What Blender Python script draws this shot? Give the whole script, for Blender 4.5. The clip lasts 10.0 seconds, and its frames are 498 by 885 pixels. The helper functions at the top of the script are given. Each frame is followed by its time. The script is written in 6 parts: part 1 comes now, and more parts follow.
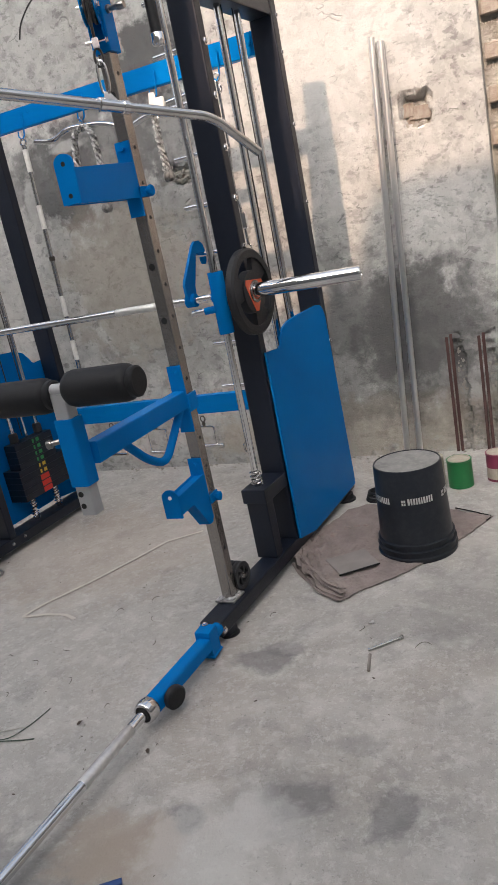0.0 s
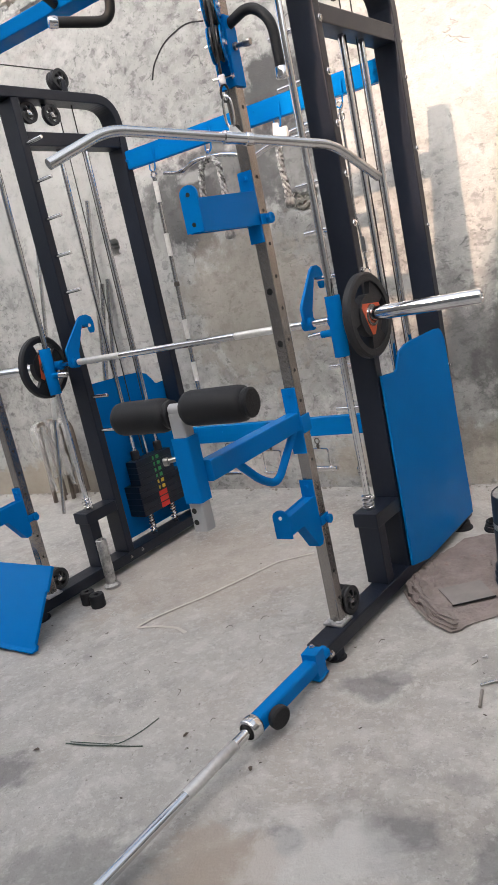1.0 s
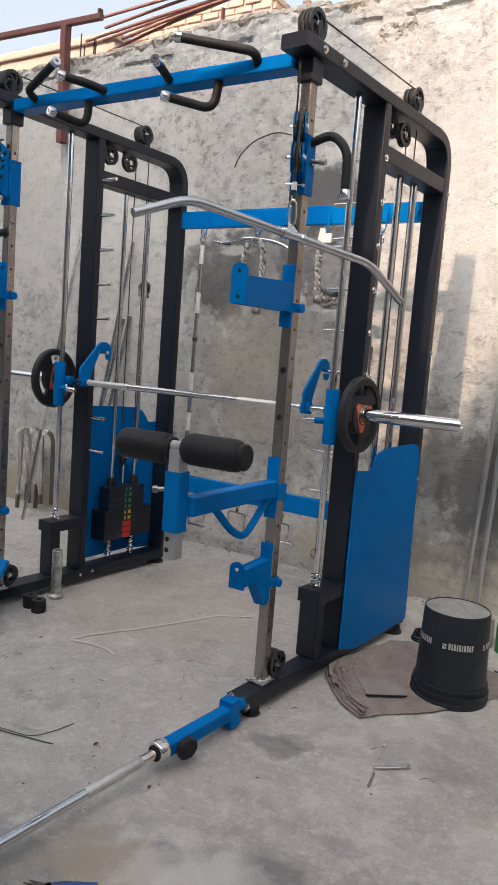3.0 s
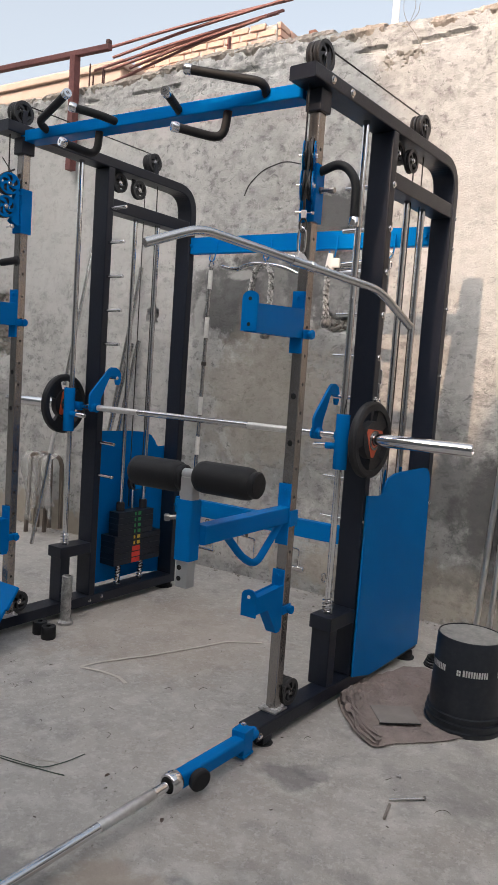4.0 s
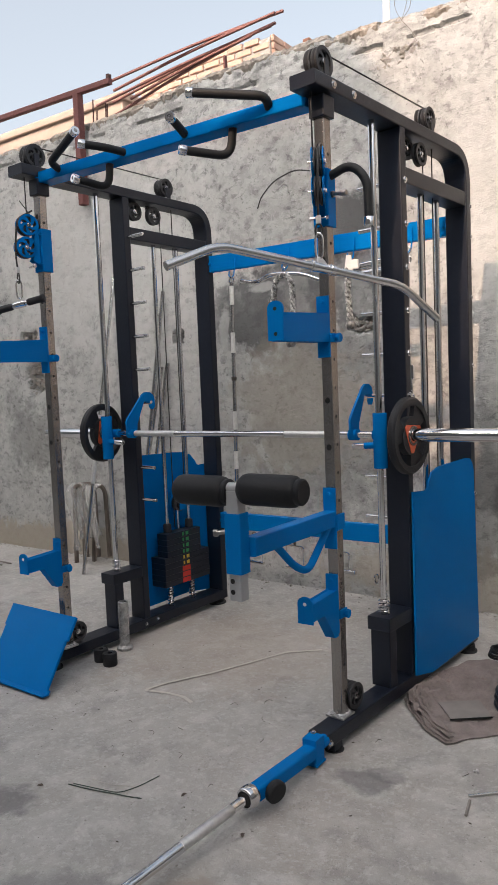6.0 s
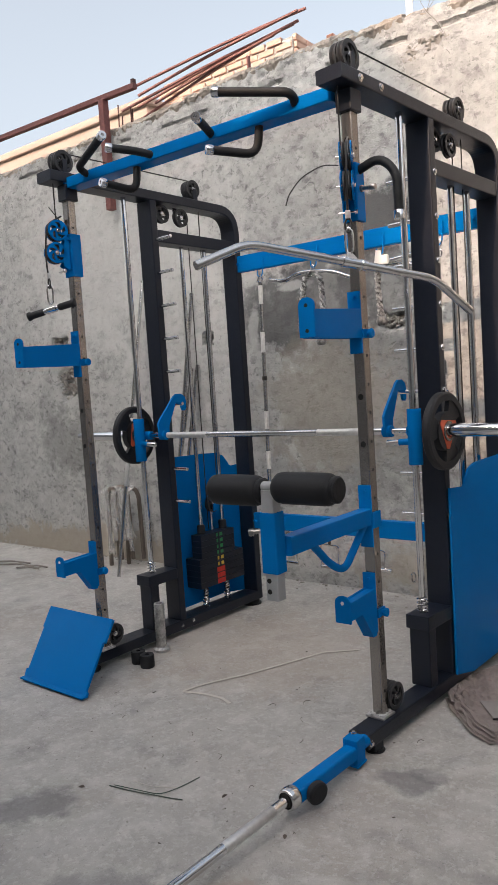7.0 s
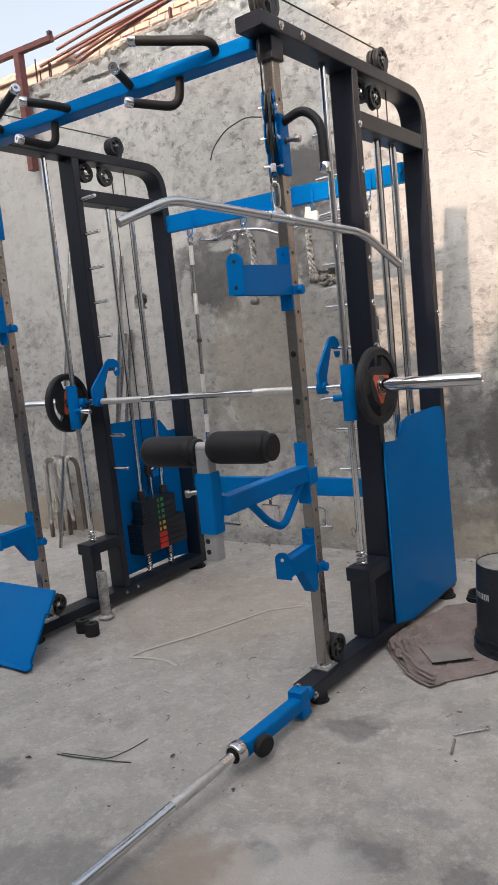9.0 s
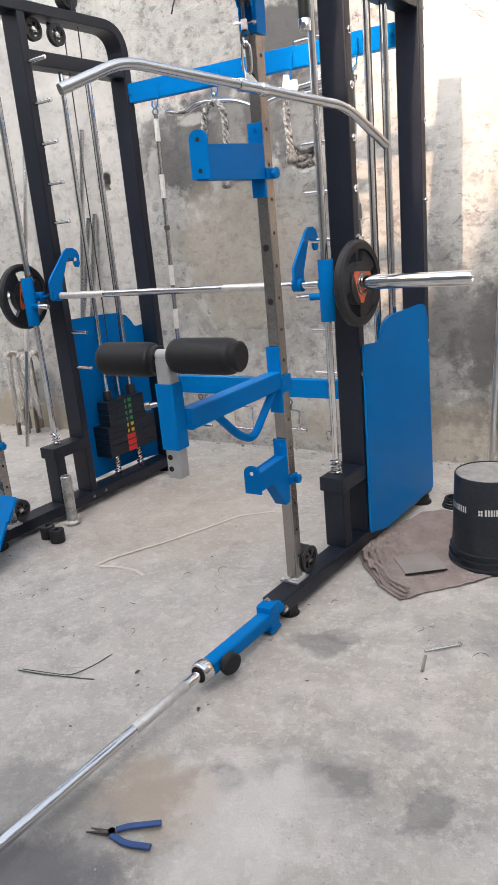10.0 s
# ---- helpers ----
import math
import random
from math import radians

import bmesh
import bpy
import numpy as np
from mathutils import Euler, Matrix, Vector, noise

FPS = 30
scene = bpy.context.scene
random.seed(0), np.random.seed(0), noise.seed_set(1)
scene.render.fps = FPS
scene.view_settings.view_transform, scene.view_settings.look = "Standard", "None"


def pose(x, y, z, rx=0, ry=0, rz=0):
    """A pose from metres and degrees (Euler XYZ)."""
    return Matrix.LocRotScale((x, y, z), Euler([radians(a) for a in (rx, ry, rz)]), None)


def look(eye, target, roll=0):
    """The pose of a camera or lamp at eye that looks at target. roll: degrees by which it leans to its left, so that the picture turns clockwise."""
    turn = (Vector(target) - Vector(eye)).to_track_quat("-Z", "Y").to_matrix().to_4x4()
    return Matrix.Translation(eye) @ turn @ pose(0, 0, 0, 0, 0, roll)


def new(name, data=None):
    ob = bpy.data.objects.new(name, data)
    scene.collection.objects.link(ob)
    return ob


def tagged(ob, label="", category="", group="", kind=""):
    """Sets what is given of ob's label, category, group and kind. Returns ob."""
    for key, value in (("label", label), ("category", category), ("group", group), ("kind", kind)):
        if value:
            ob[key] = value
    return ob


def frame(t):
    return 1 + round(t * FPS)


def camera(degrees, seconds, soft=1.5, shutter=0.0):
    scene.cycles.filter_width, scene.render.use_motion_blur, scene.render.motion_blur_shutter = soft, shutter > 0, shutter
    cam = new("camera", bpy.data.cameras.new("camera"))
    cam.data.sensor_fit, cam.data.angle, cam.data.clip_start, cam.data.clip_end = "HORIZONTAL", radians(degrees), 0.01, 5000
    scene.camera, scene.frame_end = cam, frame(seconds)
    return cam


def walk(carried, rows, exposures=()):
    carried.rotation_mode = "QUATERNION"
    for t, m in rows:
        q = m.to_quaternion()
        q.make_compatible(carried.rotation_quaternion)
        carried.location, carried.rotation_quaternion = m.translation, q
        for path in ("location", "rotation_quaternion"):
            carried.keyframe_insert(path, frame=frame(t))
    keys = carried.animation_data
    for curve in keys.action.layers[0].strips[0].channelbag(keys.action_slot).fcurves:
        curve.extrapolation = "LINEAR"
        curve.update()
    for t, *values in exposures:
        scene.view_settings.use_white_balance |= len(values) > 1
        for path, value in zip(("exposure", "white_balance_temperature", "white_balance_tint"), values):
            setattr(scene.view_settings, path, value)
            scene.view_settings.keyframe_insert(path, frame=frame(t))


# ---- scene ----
cam = camera(37.72, 10.0, soft=1.1)
EXPOSURES = [(0.0, 1.49, 6650, 10), (0.5, 1.69, 6650, 10), (1.0, 1.81, 6650, 10), (2.0, 1.87, 6650, 10), (2.5, 1.90, 6650, 10), (2.7, 1.66, 6650, 10), (3.8, 1.26, 6650, 10), (4.5, 1.27, 6650, 10), (7.5, 1.31, 6650, 10), (8.5, 1.43, 6650, 10), (9.0, 1.44, 6650, 10), (9.5, 1.52, 6650, 10), (10.0, 2.08, 6650, 10)]
ROWS = [
    (0.0, 1.119, -1.940, 1.240, 22.50, -16.30, 11.16),
    (0.5, 1.132, -1.928, 1.232, 29.17, -14.90, 12.76),
    (1.0, 1.141, -1.951, 1.241, 31.98, -12.67, 11.85),
    (1.5, 1.189, -2.091, 1.237, 34.18, -11.68, 8.65),
    (2.0, 1.218, -2.149, 1.214, 33.22, -11.66, 2.87),
    (2.5, 1.209, -2.182, 1.233, 32.24, -9.63, -2.41),
    (2.7, 1.212, -2.185, 1.234, 31.96, -8.31, -3.97),
    (3.8, 1.189, -2.189, 1.264, 31.96, -6.03, -4.53),
    (4.0, 1.190, -2.191, 1.261, 32.37, -5.51, -3.95),
    (4.5, 1.194, -2.205, 1.268, 33.62, -5.01, -2.47),
    (5.0, 1.192, -2.197, 1.262, 34.75, -4.92, -0.97),
    (5.2, 1.190, -2.197, 1.264, 34.66, -4.92, -0.42),
    (6.3, 1.189, -2.211, 1.254, 35.12, -4.50, 3.23),
    (6.5, 1.187, -2.210, 1.253, 35.67, -4.49, 3.53),
    (7.0, 1.173, -2.204, 1.249, 36.91, -4.37, 3.78),
    (7.5, 1.168, -2.202, 1.247, 36.81, -4.38, 4.26),
    (8.0, 1.181, -2.192, 1.235, 34.89, -4.85, 4.93),
    (8.5, 1.188, -2.182, 1.228, 32.64, -5.41, 5.33),
    (9.0, 1.184, -2.177, 1.228, 32.20, -7.45, 5.63),
    (9.5, 1.167, -2.132, 1.240, 31.82, -11.79, 5.66),
    (10.0, 1.114, -1.999, 1.252, 30.58, -16.38, 5.04),
]
walk(cam, [(t, pose(x, y, z, 90 + pitch, roll, yaw)) for t, x, y, z, yaw, pitch, roll in ROWS], EXPOSURES)
# ---- light ----
world = bpy.data.worlds.new("sky")
scene.world = world
world.use_nodes = True
SUN_ELEVATION, SUN_AZIMUTH = 35.9, 181.2
sky_nodes = world.node_tree.nodes
sky = sky_nodes.new("ShaderNodeTexSky")
sky.sky_type, sky.sun_disc = "NISHITA", False
sky.sun_elevation, sky.sun_rotation = radians(SUN_ELEVATION), radians(SUN_AZIMUTH)
sky.dust_density, sky.air_density, sky.ozone_density = 9.0, 0.8, 1.0
sky_nodes["Background"].inputs[1].default_value = 0.15
haze = sky_nodes.new("ShaderNodeHueSaturation")
haze.inputs["Hue"].default_value, haze.inputs["Saturation"].default_value, haze.inputs["Value"].default_value = 0.485, 0.47, 1.16
world.node_tree.links.new(sky.outputs[0], haze.inputs["Color"])
world.node_tree.links.new(haze.outputs[0], sky_nodes["Background"].inputs[0])
sun = new("sun", bpy.data.lights.new("sun", "SUN"))
sun.data.energy, sun.data.angle, sun.data.color = 1.45, radians(0.55), (1.0, 0.69, 0.48)
az, el = radians(SUN_AZIMUTH), radians(SUN_ELEVATION)
SUN_FROM = Vector((math.sin(az) * math.cos(el), math.cos(az) * math.cos(el), math.sin(el)))
sun.matrix_world = look(SUN_FROM * 30, (0, 0, 0))


# ---- materials ----
def mat(name, base, rough=0.5, metal=0.0, second=None, scale=8.0, amount=0.5, bump=0.0, bump_scale=60.0,
        rough_var=0.0, fine=None, fine_scale=120.0, fine_amount=0.3, stretch=None, coat=0.0, spec=0.5, alpha=1.0):
    m = bpy.data.materials.new(name)
    m.use_nodes = True
    n, l = m.node_tree.nodes, m.node_tree.links
    p = n["Principled BSDF"]
    p.inputs["Roughness"].default_value, p.inputs["Metallic"].default_value = rough, metal
    p.inputs["Coat Weight"].default_value, p.inputs["Specular IOR Level"].default_value = coat, spec
    p.inputs["Alpha"].default_value = alpha
    coord = n.new("ShaderNodeTexCoord")
    vec = coord.outputs["Object"]
    if stretch:
        mp = n.new("ShaderNodeMapping")
        mp.inputs["Scale"].default_value = stretch
        l.new(vec, mp.inputs[0])
        vec = mp.outputs[0]

    def noise_of(sc, detail=6.0, roughness=0.6):
        t = n.new("ShaderNodeTexNoise")
        t.inputs["Scale"].default_value, t.inputs["Detail"].default_value = sc, detail
        t.inputs["Roughness"].default_value = roughness
        l.new(vec, t.inputs["Vector"])
        return t.outputs["Fac"]

    def ramp(fac, a, b):
        r = n.new("ShaderNodeMapRange")
        r.inputs["From Min"].default_value, r.inputs["From Max"].default_value = a, b
        l.new(fac, r.inputs["Value"])
        return r.outputs["Result"]

    def mix(a, b, fac):
        x = n.new("ShaderNodeMix")
        x.data_type = "RGBA"
        for sock, val in ((x.inputs["A"], a), (x.inputs["B"], b)):
            if isinstance(val, tuple):
                sock.default_value = (*val, 1)
            else:
                l.new(val, sock)
        if isinstance(fac, float):
            x.inputs["Factor"].default_value = fac
        else:
            l.new(fac, x.inputs["Factor"])
        return x.outputs["Result"]

    def times(fac, k):
        x = n.new("ShaderNodeMath")
        x.operation = "MULTIPLY"
        x.inputs[1].default_value = k
        l.new(fac, x.inputs[0])
        return x.outputs[0]

    col = base
    if second:
        col = mix(col, second, times(ramp(noise_of(scale), 0.38, 0.62), amount))
    if fine:
        col = mix(col, fine, times(ramp(noise_of(fine_scale, 4.0), 0.45, 0.75), fine_amount))
    if isinstance(col, tuple):
        p.inputs["Base Color"].default_value = (*col, 1)
    else:
        l.new(col, p.inputs["Base Color"])
    if rough_var:
        r = n.new("ShaderNodeMapRange")
        r.inputs["To Min"].default_value = max(0.02, rough - rough_var)
        r.inputs["To Max"].default_value = min(1.0, rough + rough_var)
        l.new(noise_of(scale * 2.5), r.inputs["Value"])
        l.new(r.outputs["Result"], p.inputs["Roughness"])
    if bump:
        b = n.new("ShaderNodeBump")
        b.inputs["Strength"].default_value, b.inputs["Distance"].default_value = 1.0, bump
        l.new(noise_of(bump_scale, 8.0), b.inputs["Height"])
        l.new(b.outputs["Normal"], p.inputs["Normal"])
    return m


def plaster(name, light, mid, dark, warm, layers, bump, stains=(), slabs=(), scars=0.0):
    """Trowelled cement: clouds, smears and pits at several sizes, with relief to match."""
    m = bpy.data.materials.new(name)
    m.use_nodes = True
    n, l = m.node_tree.nodes, m.node_tree.links
    p = n["Principled BSDF"]
    p.inputs["Roughness"].default_value = 0.88
    coord = n.new("ShaderNodeTexCoord")
    warp = n.new("ShaderNodeTexNoise")
    warp.inputs["Scale"].default_value, warp.inputs["Detail"].default_value = 3.0, 3.0
    l.new(coord.outputs["Object"], warp.inputs["Vector"])
    add = n.new("ShaderNodeMix")
    add.data_type, add.blend_type = "RGBA", "LINEAR_LIGHT"
    add.inputs["Factor"].default_value = 0.05
    l.new(coord.outputs["Object"], add.inputs["A"])
    l.new(warp.outputs["Color"], add.inputs["B"])
    vec = add.outputs["Result"]

    def field(sc, lo, hi, detail=6.0, rough=0.6, stretch=(1, 1, 1), distort=0.0):
        mp = n.new("ShaderNodeMapping")
        mp.inputs["Scale"].default_value = stretch
        l.new(vec, mp.inputs[0])
        t = n.new("ShaderNodeTexNoise")
        t.inputs["Scale"].default_value, t.inputs["Detail"].default_value = sc, detail
        t.inputs["Roughness"].default_value, t.inputs["Distortion"].default_value = rough, distort
        l.new(mp.outputs[0], t.inputs["Vector"])
        r = n.new("ShaderNodeMapRange")
        r.inputs["From Min"].default_value, r.inputs["From Max"].default_value = lo, hi
        l.new(t.outputs["Fac"], r.inputs["Value"])
        return r.outputs["Result"]

    def blend(a, b, fac, k):
        x = n.new("ShaderNodeMix")
        x.data_type = "RGBA"
        for sock, val in ((x.inputs["A"], a), (x.inputs["B"], b)):
            if isinstance(val, tuple):
                sock.default_value = (*val, 1)
            else:
                l.new(val, sock)
        s = n.new("ShaderNodeMath")
        s.operation = "MULTIPLY"
        s.inputs[1].default_value = k
        l.new(fac, s.inputs[0])
        l.new(s.outputs[0], x.inputs["Factor"])
        return x.outputs["Result"]

    col = mid
    tones = {"light": light, "dark": dark, "warm": warm}
    heights = []
    for tone, sc, lo, hi, k, st in layers:
        f = field(sc, lo, hi, stretch=st, distort=0.15)
        col = blend(col, tones[tone], f, k)
        if sc > 15:
            heights.append((f, 0.6 / sc))
    for sc, wob, tone, lo, hi, k, lift in slabs:
        wn = n.new("ShaderNodeTexNoise")
        wn.inputs["Scale"].default_value, wn.inputs["Detail"].default_value = sc * 1.6, 5.0
        l.new(coord.outputs["Object"], wn.inputs["Vector"])
        wm = n.new("ShaderNodeMix")
        wm.data_type, wm.blend_type = "RGBA", "LINEAR_LIGHT"
        wm.inputs["Factor"].default_value = wob
        l.new(coord.outputs["Object"], wm.inputs["A"])
        l.new(wn.outputs["Color"], wm.inputs["B"])
        vo = n.new("ShaderNodeTexVoronoi")
        vo.inputs["Scale"].default_value = sc
        l.new(wm.outputs["Result"], vo.inputs["Vector"])
        sep = n.new("ShaderNodeSeparateColor")
        l.new(vo.outputs["Color"], sep.inputs[0])
        r = n.new("ShaderNodeMapRange")
        r.inputs["From Min"].default_value, r.inputs["From Max"].default_value = lo, hi
        l.new(sep.outputs[0], r.inputs["Value"])
        col = blend(col, tones[tone], r.outputs["Result"], k)
        if lift:
            heights.append((r.outputs["Result"], lift))
    if scars:
        # short crooked scars and lifted edges left by the trowel
        for sc, wide, gate in ((3.5, 0.010, 0.60), (7.0, 0.017, 0.61), (12.0, 0.030, 0.63)):
            tn = n.new("ShaderNodeTexNoise")
            tn.inputs["Scale"].default_value, tn.inputs["Detail"].default_value = sc, 3.0
            tn.inputs["Distortion"].default_value = 1.1
            l.new(vec, tn.inputs["Vector"])
            off = n.new("ShaderNodeMath")
            off.operation = "SUBTRACT"
            off.inputs[1].default_value = 0.5
            l.new(tn.outputs["Fac"], off.inputs[0])
            far = n.new("ShaderNodeMath")
            far.operation = "ABSOLUTE"
            l.new(off.outputs[0], far.inputs[0])
            r = n.new("ShaderNodeMapRange")
            r.inputs["From Min"].default_value, r.inputs["From Max"].default_value = wide, wide * 0.2
            l.new(far.outputs[0], r.inputs["Value"])
            m2 = n.new("ShaderNodeMath")
            m2.operation = "MULTIPLY"
            l.new(r.outputs["Result"], m2.inputs[0])
            l.new(field(sc * 1.7, gate, gate + 0.05, 2.0), m2.inputs[1])
            col = blend(col, tones["dark"], m2.outputs[0], scars)
            heights.append((m2.outputs[0], -0.07))
    ragged = field(7.0, 0.25, 0.75, 8.0, 0.68)
    for tone, (sx, sy, sz), size, k in stains:
        off = n.new("ShaderNodeVectorMath")
        off.operation = "SUBTRACT"
        off.inputs[1].default_value = (sx, sy, sz)
        l.new(vec, off.inputs[0])
        shape = n.new("ShaderNodeVectorMath")
        shape.operation = "DIVIDE"
        shape.inputs[1].default_value = size
        l.new(off.outputs[0], shape.inputs[0])
        far = n.new("ShaderNodeVectorMath")
        far.operation = "LENGTH"
        l.new(shape.outputs[0], far.inputs[0])
        soft = n.new("ShaderNodeMath")
        l.new(far.outputs["Value"], soft.inputs[0])
        l.new(ragged, soft.inputs[1])
        r = n.new("ShaderNodeMapRange")
        r.inputs["From Min"].default_value, r.inputs["From Max"].default_value = 1.43, 1.13
        l.new(soft.outputs[0], r.inputs["Value"])
        col = blend(col, tones[tone], r.outputs["Result"], k)
    l.new(col, p.inputs["Base Color"])
    grain = field(110.0, 0.3, 0.7, 8.0, 0.75)
    heights.append((grain, 0.05))
    total = None
    for f, k in heights:
        s = n.new("ShaderNodeMath")
        s.operation = "MULTIPLY"
        s.inputs[1].default_value = k
        l.new(f, s.inputs[0])
        if total is None:
            total = s.outputs[0]
        else:
            a = n.new("ShaderNodeMath")
            l.new(total, a.inputs[0])
            l.new(s.outputs[0], a.inputs[1])
            total = a.outputs[0]
    b = n.new("ShaderNodeBump")
    b.inputs["Strength"].default_value, b.inputs["Distance"].default_value = 1.0, bump
    l.new(total, b.inputs["Height"])
    l.new(b.outputs["Normal"], p.inputs["Normal"])
    return m


ONE = (1, 1, 1)
BIG = 9.0
M_WALL = plaster("wall cement plaster", (0.53, 0.535, 0.525), (0.395, 0.40, 0.39), (0.075, 0.077, 0.08), (0.36, 0.32, 0.26), [
    ("light", 1.1, 0.45, 0.68, 0.40, ONE), ("dark", 1.5, 0.55, 0.75, 0.18, ONE), ("warm", 0.8, 0.5, 0.7, 0.15, ONE),
    ("light", 5.0, 0.50, 0.60, 0.40, (1, 1, 1.3)), ("dark", 3.4, 0.52, 0.66, 0.18, ONE), ("dark", 8.0, 0.54, 0.62, 0.31, (1, 1, 1.3)),
    ("light", 13.0, 0.55, 0.61, 0.36, (1, 1, 1.4)), ("dark", 14.5, 0.565, 0.62, 0.46, (1, 1, 1.5)), ("light", 26.0, 0.58, 0.63, 0.26, (1, 1, 1.6)), ("dark", 30.0, 0.61, 0.67, 0.42, (1, 1, 1.6))], 0.05,
    [("dark", (0.16, 0, 0.72), (0.34, BIG, 0.24), 0.5), ("dark", (0.40, 0, 0.42), (0.40, BIG, 0.16), 0.4), ("dark", (-1.42, 0, 1.71), (0.40, BIG, 0.29), 0.85), ("dark", (-0.68, 0, 2.13), (0.30, BIG, 0.24), 0.92), ("dark", (-1.05, 0, 1.76), (0.42, BIG, 0.26), 0.66), ("dark", (-0.72, 0, 1.80), (0.30, BIG, 0.26), 0.6), ("light", (-1.30, 0, 1.84), (0.16, BIG, 0.035), 0.5), ("light", (-1.60, 0, 1.62), (0.05, BIG, 0.16), 0.45),
     ("dark", (0.42, 0, 0.64), (0.38, BIG, 0.36), 0.64), ("warm", (0.1, 0, 0.15), (1.2, BIG, 0.22), 0.6),
     # the pale patch ending this row puts sunlit brightness into the plaster colour
     ("warm", (-3.4, 0, 0.06), (1.6, BIG, 0.20), 0.85), ("dark", (-0.85, 0, 1.08), (0.75, BIG, 0.75), 0.34), ("dark", (-0.75, 0, 2.45), (1.2, BIG, 0.7), 0.15), ("light", (0.15, 0, 2.1), (0.45, BIG, 0.75), 0.45),
     ("light", (-2.9, 0, 2.3), (1.2, BIG, 0.9), 0.55), ("dark", (-3.55, 0, 0.9), (0.35, BIG, 0.3), 0.35), ("light", (-2.2, 0, 1.5), (0.7, BIG, 1.2), 0.3), ("warm", (-1.1, 0, 1.1), (0.6, BIG, 0.5), 0.4), ("dark", (0.1, 0, 0.62), (0.5, BIG, 0.55), 0.42), ("dark", (0.6, 0, 0.5), (0.5, BIG, 0.5), 0.32), ("dark", (0.5, 0, 0.66), (0.42, BIG, 0.38), 0.3)],
    [(8.0, 0.11, "light", 0.45, 0.9, 0.22, 0.03), (12.0, 0.08, "dark", 0.60, 0.92, 0.10, 0.02), (22.0, 0.045, "light", 0.55, 0.92, 0.16, 0.014), (34.0, 0.03, "dark", 0.72, 0.95, 0.20, 0.012)], 0.58)
M_FLOOR = plaster("concrete floor", (0.57, 0.563, 0.54), (0.377, 0.366, 0.344), (0.12, 0.12, 0.128), (0.34, 0.29, 0.245), [
    ("light", 1.3, 0.45, 0.65, 0.28, ONE), ("dark", 1.9, 0.50, 0.70, 0.26, ONE), ("warm", 1.0, 0.48, 0.66, 0.38, ONE),
    ("dark", 5.0, 0.54, 0.66, 0.26, ONE), ("light", 9.0, 0.52, 0.62, 0.30, ONE), ("dark", 24.0, 0.58, 0.68, 0.17, ONE),
    ("light", 48.0, 0.57, 0.64, 0.36, ONE), ("dark", 85.0, 0.61, 0.68, 0.36, ONE), ("light", 130.0, 0.58, 0.66, 0.36, ONE), ("dark", 210.0, 0.62, 0.70, 0.4, ONE)], 0.03,
    [("dark", (-0.02, -1.32, 0), (0.26, 0.20, BIG), 0.75), ("dark", (0.10, -1.21, 0), (0.17, 0.09, BIG), 0.45), ("dark", (-0.08, -1.15, 0), (0.34, 0.26, BIG), 0.42), ("dark", (0.245, -0.848, 0), (0.07, 0.05, BIG), 0.7), ("dark", (0.48, -0.738, 0), (0.10, 0.07, BIG), 0.6), ("dark", (0.70, -0.73, 0), (0.07, 0.10, BIG), 0.6), ("dark", (0.205, -0.225, 0), (0.105, 0.085, BIG), 0.55), ("warm", (0.11, -0.94, 0), (0.20, 0.12, BIG), 0.7), ("dark", (0.58, 0.0, 0), (0.20, 0.13, BIG), 0.22), ("light", (0.43, -0.80, 0), (0.16, 0.10, BIG), 0.5), ("warm", (0.17, -0.98, 0), (0.14, 0.13, BIG), 0.6), ("dark", (0.24, -0.16, 0), (0.09, 0.05, BIG), 0.4),
     ("dark", (0.45, -0.76, 0), (0.24, 0.14, BIG), 0.25), ("dark", (0.56, -0.53, 0), (0.08, 0.05, BIG), 0.3), ("light", (0.23, -0.76, 0), (0.10, 0.05, BIG), 0.4), ("dark", (-0.72, -0.925, 0), (0.15, 0.11, BIG), 0.6),
     ("dark", (0.78, 0.15, 0), (0.25, 0.35, BIG), 0.25), ("light", (0.35, -0.95, 0), (0.2, 0.25, BIG), 0.45), ("warm", (-0.9, 0.5, 0), (0.7, 0.6, BIG), 0.35)],
    [(7.0, 0.14, "dark", 0.55, 0.95, 0.10, 0.0), (14.0, 0.08, "light", 0.5, 0.95, 0.12, 0.0), (70.0, 0.012, "light", 0.8, 0.95, 0.28, 0.0)])
# for the unseen added wall only, kept dark to darken the chrome's reflections
M_SHADE_WALL = plaster("grey of the unseen shade wall", (0.26, 0.25, 0.235), (0.20, 0.19, 0.18), (0.18, 0.18, 0.178), (0.34, 0.30, 0.25), [
    ("light", 0.5, 0.42, 0.62, 0.7, ONE), ("dark", 0.7, 0.55, 0.75, 0.4, ONE), ("warm", 0.4, 0.5, 0.7, 0.3, ONE)], 0.02)
M_COPING = mat("pale coping brick", (0.36, 0.32, 0.275), 0.95, second=(0.24, 0.21, 0.185), scale=10, amount=0.8, bump=0.012, bump_scale=50, fine=(0.6, 0.57, 0.52), fine_scale=60)
M_MORTAR = mat("crumbling mortar", (0.33, 0.315, 0.29), 0.95, second=(0.19, 0.18, 0.17), scale=14, bump=0.02, bump_scale=70)
M_BRICK = mat("old brick", (0.22, 0.18, 0.155), 0.95, second=(0.31, 0.285, 0.255), scale=18, amount=0.8, bump=0.008, bump_scale=90)
M_PALE_BRICK = mat("sunlit pale brick", (0.40, 0.25, 0.195), 0.92, second=(0.41, 0.30, 0.24), scale=6, amount=0.6, bump=0.006, bump_scale=80)
